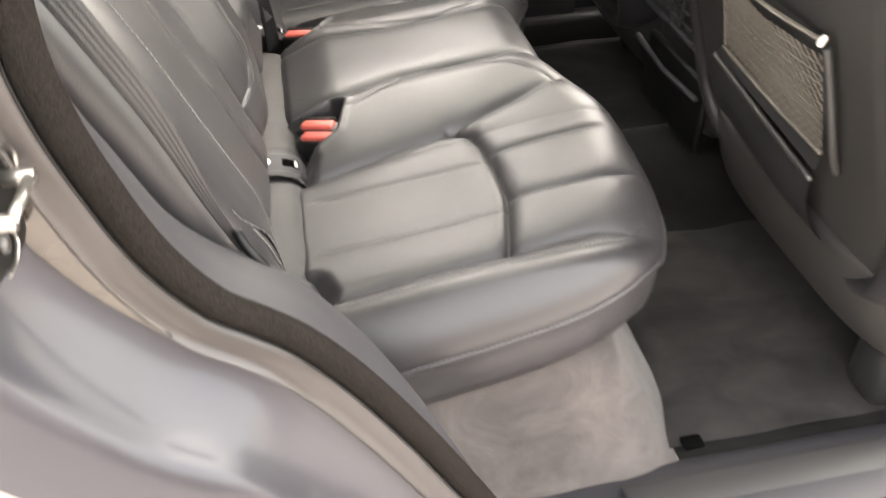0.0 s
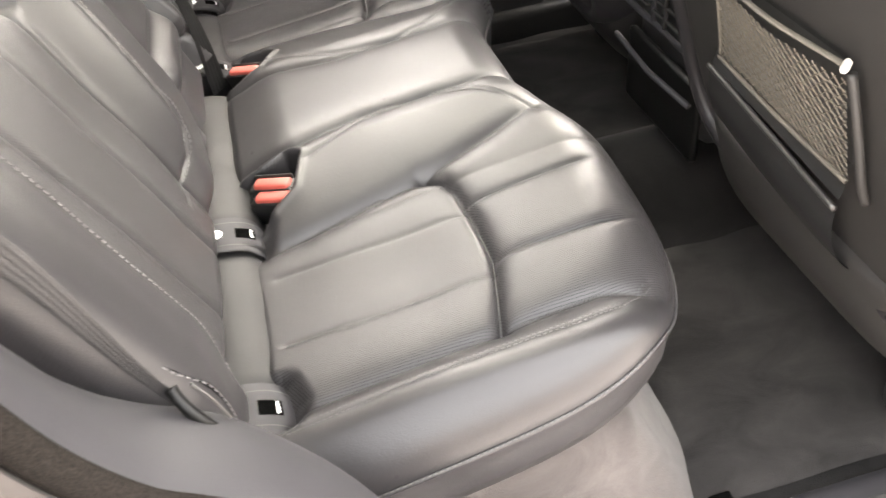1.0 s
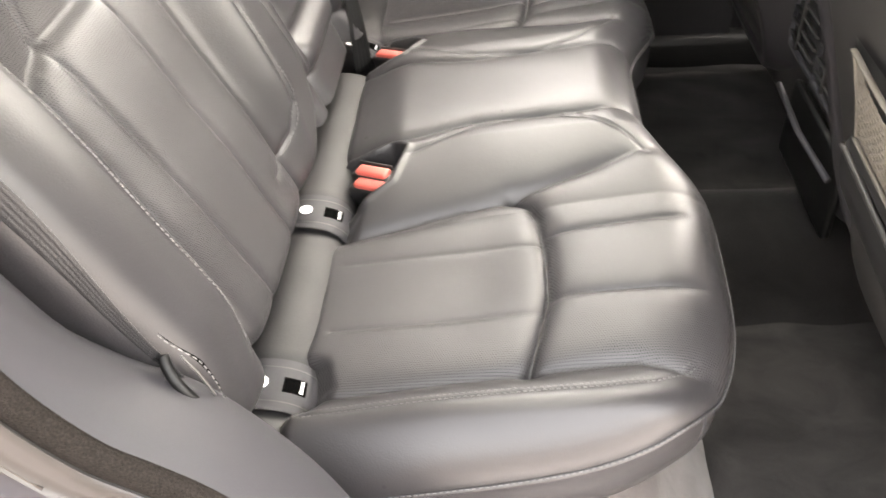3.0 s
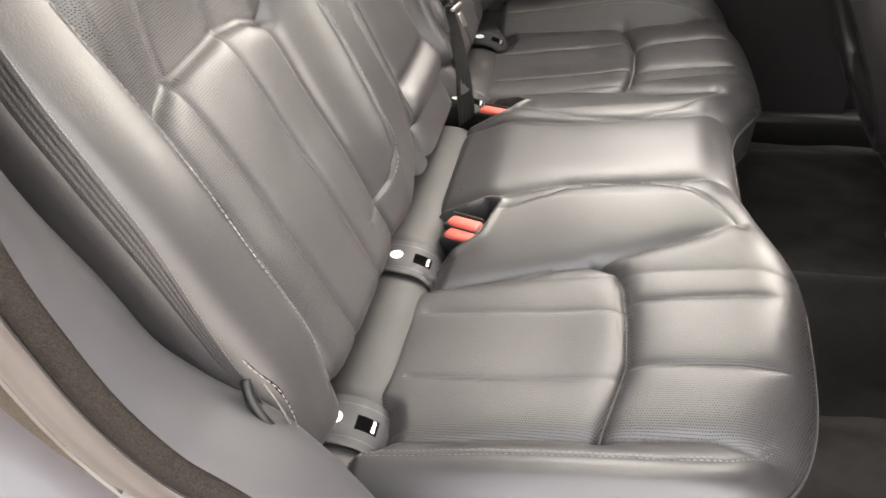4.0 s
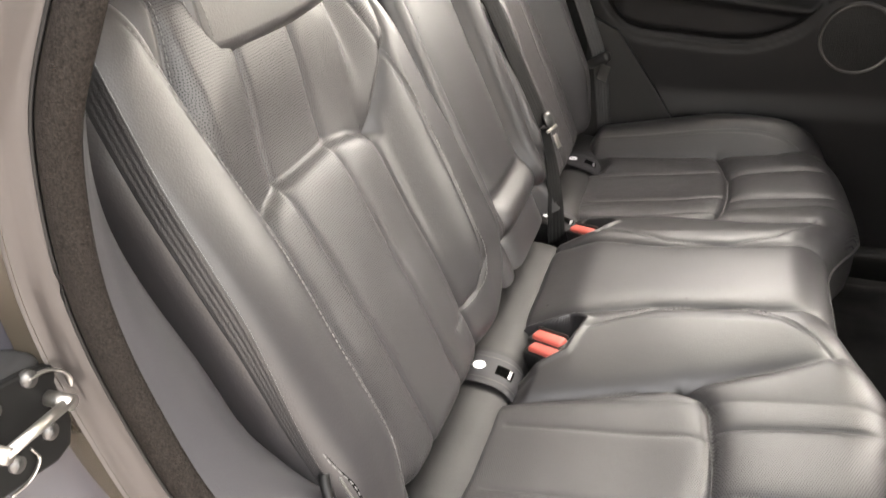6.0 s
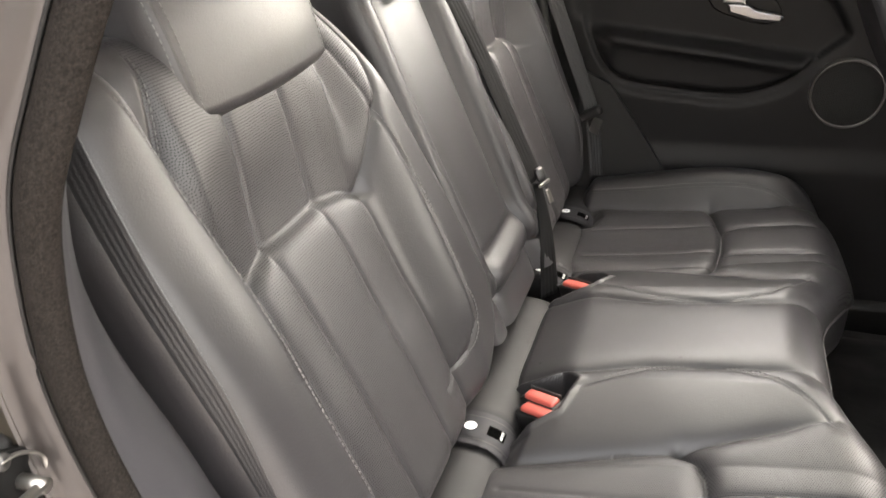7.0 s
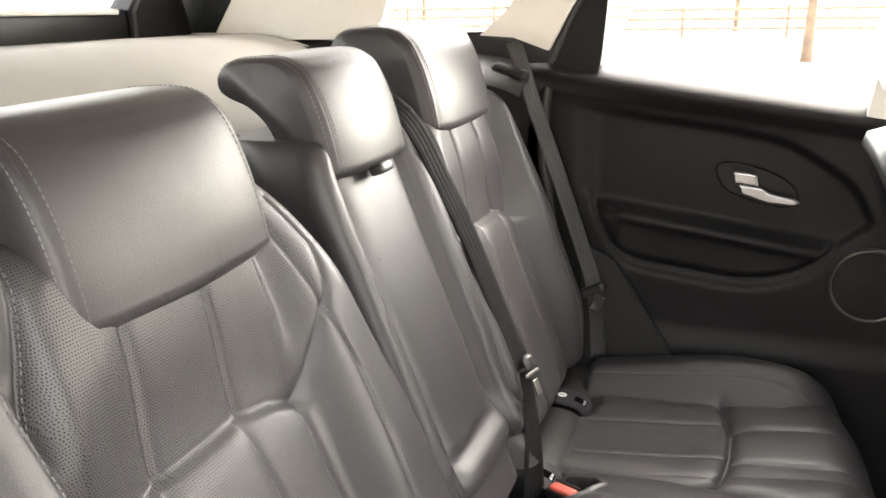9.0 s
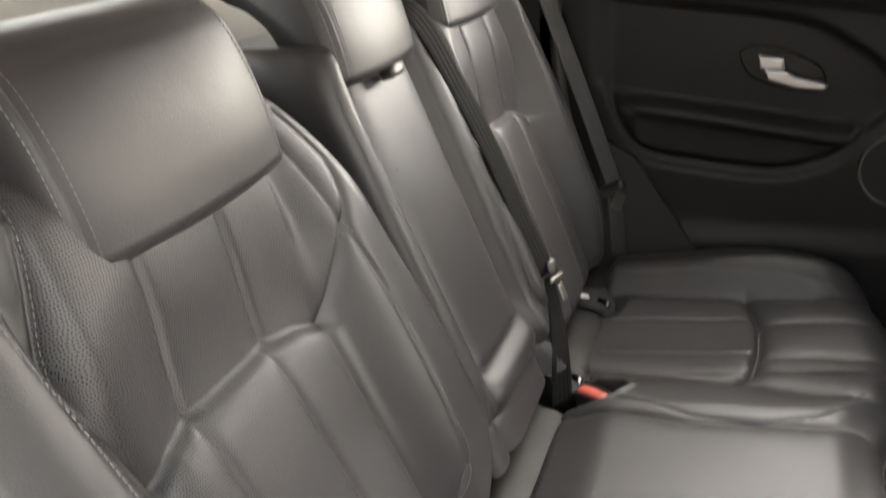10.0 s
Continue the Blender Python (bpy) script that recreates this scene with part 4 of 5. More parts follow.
part("d_pillar", plate("d_pillar", [(-0.80, 1.335), (-0.50, 1.335), (-0.44, 1.345), (-0.405, 1.37), (-0.36, 1.50), (-0.66, 1.50), (-0.74, 1.42)], 0.03, SIDE(0.66), IVORY, 0.008), shell, "ivory rear pillar cover")
part("rear_post", plate("rear_post", [(-0.95, 1.33), (-0.795, 1.335), (-0.735, 1.42), (-0.65, 1.52), (-0.95, 1.52)], 0.03, SIDE(0.668), BLACK_TRIM, 0.006), shell, "black tailgate post")
part("side_trim", plate("side_trim", [(-1.2, 0.3), (-0.02, 0.3), (-0.08, 1.0), (-0.06, 1.25), (-0.055, 1.325), (-0.2, 1.347), (-0.46, 1.345), (-1.2, 1.345)], 0.03, SIDE(0.70), PLASTIC), shell)
ly = np.linspace(0, 1, 9)
ledge = [[(x, 0.60 + 0.11 * v, z + 0.045 * v**0.6) for v in ly] for x, z in ((-1.0, 1.32), (-0.7, 1.305), (-0.4, 1.285), (-0.28, 1.27), (-0.2, 1.262), (-0.15, 1.252), (-0.11, 1.236))]
part("side_ledge", grid_mesh("side_ledge", [smooth_line(np.array(ledge)[:, k_], 30) for k_ in range(9)], BLACK_TRIM), shell)
part("quarter_glass", mesh_of("quarter_glass", [(-0.46, 0.70, 1.34), (-0.13, 0.70, 1.34), (-0.05, 0.69, 1.50), (-0.36, 0.69, 1.50)], [(0, 1, 2, 3)], GLASS, smooth=False), shell)
part("belt_guide", block("belt_guide", (0.075, 0.045, 0.030), (-0.145, 0.662, 1.272), BLACK_TRIM, 0.012, (0, 14, 0), segs=4), shell, "black belt outlet")
part("b_pillar", plate("b_pillar", [(0.462, 1.19), (0.62, 1.17), (0.64, 1.545), (0.535, 1.545), (0.505, 1.46), (0.480, 1.32)], 0.035, SIDE(0.678), IVORY, 0.010, 3), shell, "ivory pillar cover behind the front seat")
part("lower_trim", plate("lower_trim", [(-0.02, 0.42), (0.30, 0.42), (0.26, 0.60), (0.14, 0.80), (0.06, 0.92), (0.0, 0.95)], 0.02, SIDE(0.672), PLASTIC, 0.006), shell)
part("sill", block("sill", (1.2, 0.06, 0.14), (0.75, 0.70, 0.40), BLACK_TRIM, 0.02), shell)

sx, sy = np.meshgrid(np.linspace(-0.86, -0.23, 40), np.linspace(-0.62, 0.645, 40), indexing="ij")
sz = 1.345 - 0.13 * step01(sx, -0.70, -0.22) + 0.006 * np.cos((sy - CY) * 2.4) - 0.05 * step01(sx, -0.30, -0.22)
shelf = thing("parcel_shelf", (-0.55, 0.01, 1.2), "pale grey fabric luggage cover behind the rear seats", "parcel shelf")
part("panel", grid_mesh("panel", np.stack([sx, sy, sz], -1), SHELF, flip=True), shelf)
part("front_hem", tube("front_hem", np.stack([sx[-1], sy[-1], sz[-1]], -1), 0.006, SHELF, 8), shelf, "stitched front hem")
for e_ in (0, -1):
    part("side_hem", tube("side_hem", np.stack([sx[:, e_], sy[:, e_], sz[:, e_]], -1), 0.004, SHELF, 8), shelf)
tail = thing("wall_tail", (-0.9, 0.03, 0.4), "dark tailgate with its rear window", "tailgate", kind="structure")
part("tail_panel", block("tail_panel", (0.04, 1.35, 1.0), (-0.93, 0.03, 0.87), DARK, 0.01), tail)
part("window_frame", block("window_frame", (0.05, 1.1, 0.075), (-0.88, -0.02, 1.366), BLACK_TRIM, 0.012), tail, "black lower window frame")
part("wiper_ledge", tube("wiper_ledge", [(-0.85, -0.5, 1.402), (-0.85, 0.0, 1.405), (-0.85, 0.44, 1.397)], 0.005, IVORY, 8), tail)
part("frame_side", plate("frame_side", [(0.47, 1.34), (0.66, 1.34), (0.60, 1.50), (0.56, 1.50), (0.47, 1.40)], 0.06, Matrix(((0, 0, 1, -0.90), (1, 0, 0, 0), (0, 1, 0, 0), (0, 0, 0, 1))), BLACK_TRIM, 0.01), tail)
part("rear_glass", mesh_of("rear_glass", [(-0.90, -0.55, 1.39), (-0.90, 0.50, 1.39), (-0.80, 0.56, 1.56), (-0.80, -0.50, 1.56)], [(0, 1, 2, 3)], GLASS, smooth=False), tail)

near = thing("wall_near", (-0.4, -0.7, 0.4), "dark trimmed near side of the car behind the door", "car interior", kind="structure")
part("side_trim", plate("side_trim", [(-1.2, 0.3), (-0.10, 0.3), (-0.14, 0.8), (-0.20, 1.30), (-0.52, 1.335), (-1.2, 1.335)], 0.03, SIDE(-0.66), PLASTIC), near)
part("pillar_cover", plate("pillar_cover", [(-0.42, 1.33), (-0.25, 1.32), (-0.16, 1.42), (-0.10, 1.52), (-0.27, 1.52)], 0.03, SIDE(-0.70), BLACK_TRIM, 0.008), near)
part("rear_cover", plate("rear_cover", [(-0.95, 1.33), (-0.55, 1.33), (-0.45, 1.52), (-0.85, 1.52)], 0.03, SIDE(-0.70), IVORY, 0.008), near)
# added roof out of view: shades the headrests, lets light down on the cushion
ceiling = thing("ceiling", (0, 0.03, 1.5), "unseen ivory headliner and roof pane, added to shape the overhead light", "ceiling", kind="structure")
part("rear_panel", block("rear_panel", (1.03, 1.34, 0.03), (-0.455, 0.03, 1.575), LINER, 0.01), ceiling)
part("side_rail", block("side_rail", (1.34, 0.17, 0.05), (0.73, 0.615, 1.56), LINER, 0.02), ceiling)
part("side_rail", block("side_rail", (1.34, 0.13, 0.05), (0.73, -0.565, 1.575), LINER, 0.02), ceiling)
part("glass_panel", mesh_of("glass_panel", [(0.06, -0.50, 1.585), (1.38, -0.50, 1.585), (1.38, 0.53, 1.585), (0.06, 0.53, 1.585)], [(0, 1, 2, 3)], ROOF_GLASS, smooth=False), ceiling, "unseen roof pane, tinted to dim the overhead light")
# added panels that close the front, so less light reaches the floor
front = thing("wall_front", (1.5, 0.03, 0.42), "black dashboard and front doors added to keep light off the floor", "car interior", kind="structure")
part("dashboard", block("dashboard", (0.35, 1.36, 0.66), (1.62, 0.03, 0.73), PLASTIC, 0.08, segs=4), front)
part("door_panel", block("door_panel", (0.95, 0.04, 0.75), (1.18, 0.735, 0.80), DOOR, 0.015), front)
part("door_panel", block("door_panel", (0.70, 0.04, 0.75), (1.26, -0.70, 0.80), DOOR, 0.015), front)
part("windscreen", mesh_of("windscreen", [(1.75, -0.6, 1.07), (1.75, 0.66, 1.07), (1.39, 0.56, 1.58), (1.39, -0.5, 1.58)], [(0, 1, 2, 3)], GLASS, smooth=False), front)
for th in (shell, tail, ceiling, front):
    for o in th.children:
        if o.data.materials[0] == GLASS:
            o.visible_shadow = False

# ---- front seats ----


def front_seat(y0, y1, label, outer, base, lean, dish, head, pocket):
    """outer: the side (-1 or 1) that the door is on; base, lean: the back's line; head: x of the head pad."""
    c = (y0 + y1) / 2
    th = thing("front_seat", (0.8, c, 0.40), label, "car seat", "front seats")
    back_at = lambda z: base - lean * (z - 0.82)
    nrm = np.array([-1, 0, -lean]) / math.hypot(1, lean)
    on_back = lambda y, z, off=0.0: np.array([back_at(z), y, z]) + nrm * off
    S, W = np.meshgrid(np.linspace(-1, 1, 70), np.linspace(-1, 1, 60), indexing="ij")
    n = 7.0 if pocket else 4.5
    kk = np.maximum(abs(S), abs(W)) / ((abs(S) ** n + abs(W) ** n) ** (1 / n) + 1e-9)
    s_, w_ = S * kk, W * kk
    z = 0.935 + 0.30 * s_ if pocket else 0.905 + 0.272 * s_
    y = c + ((y1 - y0) / 2 - 0.045) * w_ * (1 - (0.10 if pocket else 0.16) * np.clip(s_, 0, 1) ** 2)
    m = (abs(s_) ** n + abs(w_) ** n) ** (1 / n)
    x = back_at(z) + dish * (1 - 0.5 * step01(m, 0.8, 1.0)) + 0.006 * step01(m, 0.93, 1.0) + 0.004 * np.sin(z * 9)
    G = np.stack([x, y, z], -1)
    part("back_shell", grid_mesh("back_shell", G, SEAT_SHELL if pocket else LEATHER), th)
    ring = np.r_[G[0, :-1], G[:-1, -1], G[-1, :0:-1], G[:0:-1, 0]]
    d_ = (ring - ring.mean(0)) * [0, 1 / (y1 - y0), 1 / 0.62]
    p_ = 5.0
    d_ = np.sign(d_) * abs(d_ / (abs(d_).max(1)[:, None] + 1e-9)) ** p_
    d_ /= np.linalg.norm(d_, axis=1)[:, None]
    prof = ((0.0, 0.0), (0.002, 0.006), (0.006, -0.006 - dish * 0.5), (0.016, -0.012 - dish), (0.03, -0.006 - dish), (0.041, 0.012), (0.046, 0.04), (0.045, 0.075), (0.03, 0.12))
    part("bolster", grid_mesh("bolster", [ring + d_ * o_ * (1 if pocket else 1.25) + [dx_, 0, 0] for o_, dx_ in prof], LEATHER, wrap=True, caps="end"), th, "black leather side bolster")
    o = outer
    if pocket:
        # net in a moulded frame, a lipped panel below it and two pale edged rails
        na, nb_ = -0.217, -0.455
        def strip(name, pts, r, mat, flat=1.0, label=""):
            return part(name, tube(name, smooth_line([on_back(*p) for p in pts], 30), r, mat, 8, flat), th, label)
        ptop = [(-0.202, 0.806), (-0.30, 0.786), (-0.40, 0.766), (-0.447, 0.757)]
        rows = []
        for v in np.linspace(0, 1, 12):
            rows.append([on_back(py - 0.0 * v, pz + (-0.004 - 0.125 * v) + 0.03 * v * (abs(py + 0.32) / 0.12) ** 2 * 0.5, 0.004 + 0.026 * math.sin(math.pi * min(1, 0.18 + v * 0.82)) ** 0.6) for py, pz in [tuple(q) for q in smooth_line(ptop, 24)]])
        part("pocket_panel", grid_mesh("pocket_panel", rows, PLASTIC), th, "charcoal moulded pocket panel")
        strip("pocket_rail", [(py, pz, 0.022) for py, pz in ptop], 0.004, RING, label="grey pocket rail")
        strip("pocket_rail", [(na + 0.004, 0.818, 0.012), (-0.34, 0.807, 0.014), (nb_, 0.797, 0.012)], 0.0028, NET, label="pale net binding")
        lip = [[on_back(py, pz + dz_, of_) for dz_, of_ in ((0.002, 0.02), (0.012, 0.012), (0.02, 0.010))] for py, pz in [tuple(q) for q in smooth_line([(-0.205, 0.806), (-0.33, 0.79), (-0.452, 0.772)], 16)]]
        part("pocket_lip", grid_mesh("pocket_lip", lip, PLASTIC, flip=True), th)
        strip("pocket_post", [(-0.472, 0.775, 0.004), (-0.478, 0.81, 0.010), (-0.482, 0.88, 0.012), (-0.480, 0.945, 0.012)], 0.005, SEAT_SHELL, label="moulded pocket post")
        part("peg", block("peg", (0.008, 0.009, 0.014), tuple(on_back(-0.479, 0.955, 0.016)), IVORY, 0.0045, (0, 20, 0), segs=3), th, "white plastic peg")
        V = []
        ny_, nz_ = 38, 20
        for i in range(nz_ + 1):
            for j in range(ny_ + 1):
                u, v = j / ny_, i / nz_
                wob = 0.0012 * math.sin(17 * u + 5 * v) * math.sin(9 * v + 3 * u)
                V.append(on_back(na - 0.028 * v * (1 - u) + (nb_ - na - 0.014 * v) * u, 0.819 - 0.021 * u + (0.123 + 0.010 * u) * v + wob, 0.010 + 0.012 * math.sin(math.pi * u) * v))
        V = np.array(V)
        VV, FF = [], []
        for i in range(nz_):
            for j in range(ny_):
                a_ = i * (ny_ + 1) + j
                for e0, e1 in ([(a_, a_ + ny_ + 2), (a_ + 1, a_ + ny_ + 1)] if (i + j) % 2 == 0 else []) + ([(a_, a_ + 1)] if i % 2 == 0 else []):
                    d = V[e1] - V[e0]
                    wv = np.cross(nrm, d / np.linalg.norm(d)) * 0.0007
                    k_ = len(VV)
                    VV += [V[e0] + wv, V[e0] - wv, V[e0] + nrm * 0.0012, V[e1] + wv, V[e1] - wv, V[e1] + nrm * 0.0012]
                    FF += [(k_, k_ + 2, k_ + 5, k_ + 3), (k_ + 2, k_ + 1, k_ + 4, k_ + 5)]
        # dark sheet over the shell, in place of shade behind the net
        part("pocket_shade", grid_mesh("pocket_shade", [[on_back(-0.222 - 0.238 * u_, 0.815 + 0.128 * v_, 0.003) for u_ in np.linspace(0, 1, 8)] for v_ in np.linspace(0, 1, 6)], DARK), th, "black sheet for the shade inside the pocket")
        part("net", mesh_of("net", VV, FF, NET), th, "taupe elastic pocket net")
        strip("net_hem", [(-0.245, 0.943, 0.012), (-0.36, 0.946, 0.018), (-0.474, 0.952, 0.014)], 0.0036, NET, 0.6, "pale net hem")
        strip("net_hem", [(-0.215, 0.82, 0.010), (-0.232, 0.88, 0.010), (-0.246, 0.943, 0.012)], 0.003, NET, 0.6)
    # lower cover under a seam, seat base, rail and head restraint
    half = (y1 - y0) / 2
    low = [(back_at(0.67) + 0.004, 0.668), (back_at(0.665) - 0.010, 0.664), (back_at(0.62) - 0.020, 0.62), (back_at(0.56) - 0.020, 0.56), (back_at(0.51) - 0.008, 0.515), (back_at(0.50) + 0.03, 0.49), (back_at(0.50) + 0.10, 0.482)]
    low = smooth_line(np.array(low), 24)
    part("lower_cover", grid_mesh("lower_cover", [[(px + 0.07 * abs(u) ** 5, c + u * (half - 0.004), pz) for u in np.linspace(-1, 1, 30)] for px, pz in low], SEAT_SHELL, flip=True), th)
    part("seat_base", block("seat_base", (0.42, (y1 - y0) * 0.84, 0.2), (0.99, c - o * 0.01, 0.58), PLASTIC, 0.06, segs=4), th)
    part("seat_rail", block("seat_rail", (0.5, 0.045, 0.06), (1.09, c + o * 0.16, 0.44), TRIM, 0.012), th)
    if pocket:
        part("rail_cover", block("rail_cover", (0.13, 0.08, 0.11), (0.83, c + o * 0.185, 0.455), DARK, 0.024, segs=4), th, "rounded black rail cover")
    hp = smooth_line([(0, 0), (-0.02, 0.05), (-0.02, 0.13), (0.01, 0.17), (0.06, 0.175), (0.09, 0.13), (0.09, 0.05), (0.06, 0.0), (0.03, -0.008), (0, 0)], 41)[:-1]
    rows2 = []
    for v in np.linspace(-1, 1, 25):
        k2 = 1 - 0.05 * v**4 - 0.25 * max(0, (abs(v) - 0.85) / 0.15) ** 3
        rows2.append([(head + 0.02 + 0.035 + (px - 0.035) * k2, c + v * 0.135, (1.275 if pocket else 1.25) + 0.085 + (pz - 0.085) * k2) for px, pz in hp])
    part("head_pad", grid_mesh("head_pad", rows2, LEATHER, wrap=True, caps=True), th)
    for s2 in (-0.06, 0.06):
        part("post", tube("post", [(head + 0.07, c + s2, 1.2), (head + 0.055, c + s2, 1.33)], 0.006, CHROME, 10), th, "chrome headrest post")
        part("collar", tube("collar", [(head + 0.071, c + s2, 1.238), (head + 0.069, c + s2, 1.252)], 0.013, CHROME, 14), th, "chrome post collar")
    return th


near_front = front_seat(-0.60, -0.045, "black front seat with plastic back shell and taupe net pocket", -1, 0.637, 0.341, 0.0, 0.46, True)
near_front.location += Vector((0.010, -0.013, 0.003))
front_seat(0.205, 0.638, "black front seat with leather side bolsters and headrest", 1, 0.632, 0.48, 0.022, 0.452, False)

# centre console with rear air vents
console = thing("centre_console", (0.78, 0.035, 0.44), "black centre console with slatted rear air vents", "console")
part("console_body", block("console_body", (0.55, 0.26, 0.32), (0.99, 0.035, 0.72), PLASTIC, 0.035, segs=4, taper=0.95), console)
for cy2 in (-0.025, 0.095):
    vent = part("air_vent", block("air_vent", (0.02, 0.115, 0.115), (0.693, cy2, 0.793), DARK, 0.008), console)
    for n_ in range(5):
        part("slat", block("slat", (0.012, 0.10, 0.004), (0.682, cy2, 0.755 + 0.019 * n_), PLASTIC, 0.0012, (0, 22, 0)), vent)
    part("blade", block("blade", (0.006, 0.006, 0.10), (0.678, cy2 + 0.012, 0.793), PLASTIC, 0.0015), vent)
    part("surround", grid_mesh("surround", rings([(0.688, cy2 + 0.062 * a_, 0.793 + 0.062 * b_) for a_, b_ in smooth_line([(1, 0), (1, 0.9), (0.9, 1), (-0.9, 1), (-1, 0.9), (-1, -0.9), (-0.9, -1), (0.9, -1), (1, -0.9), (1, 0)], 60)], [(0.006 * math.cos(v), 0.006 * math.sin(v)) for v in np.linspace(0, 2 * math.pi, 8, endpoint=False)], (1, 0, 0)), TRIM, wrap=True), console, "slate grey vent surround")
part("lower_rail", tube("lower_rail", [(0.686, -0.09, 0.655), (0.683, 0.035, 0.648), (0.686, 0.16, 0.655)], 0.005, TRIM, 8), console, "satin grey rail")
part("drawer", block("drawer", (0.014, 0.235, 0.13), (0.711, 0.035, 0.605), BLACK_TRIM, 0.006), console)

# ---- outside ----
g = 60.0
solid("ground", mesh_of("ground", [(-g, -g, 0), (g, -g, 0), (g, g, 0), (-g, g, 0)], [(0, 1, 2, 3)], PAVING), "pale sunlit concrete yard", "ground", kind="structure")

# added out of view: blocks low sky light on the near side
solid("wall_added", block("wall_added", (40, 0.3, 1.7), (0, -3.4, 0.85), material("tan_render", (0.19, 0.168, 0.150), 0.85, bump=0.4, scale=40, vary=0.12, stain=0.7), 0.02), "unseen tan wall added to cut light from the near side", "wall", kind="structure")

# fence, young tree and hedge beyond the yard

def fence_bay(x):
    th = thing("fence_bay", (x, 38.0, 0.0), "weathered timber post and rail fence bay", "fence", "yard fence")
    part("post", block("post", (0.14, 0.12, 1.25), (x, 38.0, 0.62), TIMBER, 0.015), th)
    for z_ in (0.35, 0.72, 1.08):
        part("rail", block("rail", (3.86, 0.05, 0.13), (x + 1.93, 37.94, z_), TIMBER, 0.01), th)
    return th


first = fence_bay(-34.0)
for n_ in range(1, 15):
    copy_thing(first, pose(-34.0 + 3.9 * n_, 38.0, 0.0))


def tree(x, y, h, spread, label, seed):
    rnd = random.Random(seed)
    th = thing("tree", (x, y, 0), label, "tree", "trees beyond the yard")
    pts = smooth_line([(x, y, 0), (x + 0.03, y, h * 0.25), (x - 0.02, y + 0.05, h * 0.55), (x + 0.05, y, h * 0.9)], 14)
    ring = np.array([[p + np.array([math.cos(a_), math.sin(a_), 0]) * (0.15 * (1 - 0.75 * i / 13)) for a_ in np.linspace(0, 2 * math.pi, 9, endpoint=False)] for i, p in enumerate(pts)])
    part("trunk", grid_mesh("trunk", ring, BARK, wrap=True, caps=True), th)
    ends = []
    for n_ in range(9):
        a_, z0 = rnd.uniform(0, 6.28), h * rnd.uniform(0.4, 0.8)
        e = np.array([x + math.cos(a_) * spread * rnd.uniform(0.5, 1), y + math.sin(a_) * spread * rnd.uniform(0.5, 1), z0 + h * rnd.uniform(0.12, 0.3)])
        ends.append(e)
        part("limb", tube("limb", smooth_line([(x, y, z0), (np.array([x, y, z0]) + e) / 2 + [0, 0, 0.1], e], 8), 0.035, BARK, 6), th)
    V, F = [], []
    for n_ in range(2600):
        e = ends[rnd.randrange(9)]
        p = e + np.array([rnd.gauss(0, 0.35), rnd.gauss(0, 0.35), rnd.gauss(0, 0.3)]) * spread * 0.6
        u = np.array([rnd.gauss(0, 1) for _ in range(3)])
        v = np.cross(u, [rnd.gauss(0, 1) for _ in range(3)])
        u, v = u / np.linalg.norm(u) * 0.09, v / np.linalg.norm(v) * 0.045
        k_ = len(V)
        V += [p - u, p + v, p + u, p - v]
        F.append((k_, k_ + 1, k_ + 2, k_ + 3))
    part("crown", mesh_of("crown", V, F, LEAF, smooth=False), th)
    return th


tree(1.25, 22.5, 4.6, 1.5, "young tree with a slim brown trunk", 3)
for n_, (x_, y_, h_) in enumerate(((-26, 44, 7), (-17, 47, 8), (-9, 43, 6.5), (-1, 46, 8), (8, 44, 7), (16, 47, 8))):
    tree(x_, y_, h_, 2.6, "leafy tree behind the timber fence", 10 + n_)

# stitched slit for the near belt
slit = smooth_line([(-0.003, -0.603, 0.92), (0.003, -0.603, 0.91), (0.011, -0.603, 0.902), (0.021, -0.603, 0.891), (0.026, -0.603, 0.876), (0.029, -0.603, 0.86), (0.03, -0.603, 0.842)], 40)
part("stitching", stitches("stitching", slit, np.tile([0.2, -1.0, 0.2], (len(slit), 1))), sofa)
slit_low = smooth_line([(-0.003, -0.603, 0.92), (0.011, -0.606, 0.9), (0.021, -0.609, 0.882), (0.028, -0.61, 0.859)], 40) * [1, 0, 1] + [0, -0.601, 0]
# flat sheet that paints the shade inside the slit
part("slit_shade", grid_mesh("slit_shade", [slit * [1, 0, 1] + [0, -0.601, 0], slit_low], VOID), sofa, "black sheet for the shade inside the belt slit")

# ---- lower roll and child seat anchor covers ----


def lower_roll(spans, label):
    th = thing("seat_roll", (0.008, (spans[0][0] + spans[-1][1]) / 2, 0.63), label, "car seat", "seat rolls")
    for y0, y1 in spans:
        ends = [y0] + [ya for ya in ANCHORS if y0 < ya < y1] + [y1]
        for ya_, yb_ in zip(ends, ends[1:]):
            secs = []
            for y in np.linspace(ya_, yb_, max(8, int((yb_ - ya_) / 0.005))):
                r = 0.038 - 0.003 * max(0, 1 - min(y - y0, y1 - y) / 0.006) ** 2 - 0.005 * sum(float(step01(abs(y - ya), 0.048, 0.030)) for ya in ANCHORS) + 0.0010 * math.sin(y * 61) + 0.0008 * math.sin(y * 23)
                ring = []
                for a_ in np.linspace(0, 2 * math.pi, 28, endpoint=False):
                    c_, s_ = math.cos(a_), math.sin(a_)
                    k2 = 1 / (abs(c_) ** 2.5 + abs(s_) ** 2.5) ** (1 / 2.5)
                    ring.append((0.010 + r * 1.18 * c_ * k2, y, 0.664 + r * 0.86 * s_ * k2 - 0.16 * r * c_))
                secs.append(ring)
            part("roll_section", grid_mesh("roll_section", secs, ROLL, wrap=True, flip=True, caps=True), th)
    return th


lower_roll([(-0.585, 0.170)], "black leather roll between cushion and backrest")
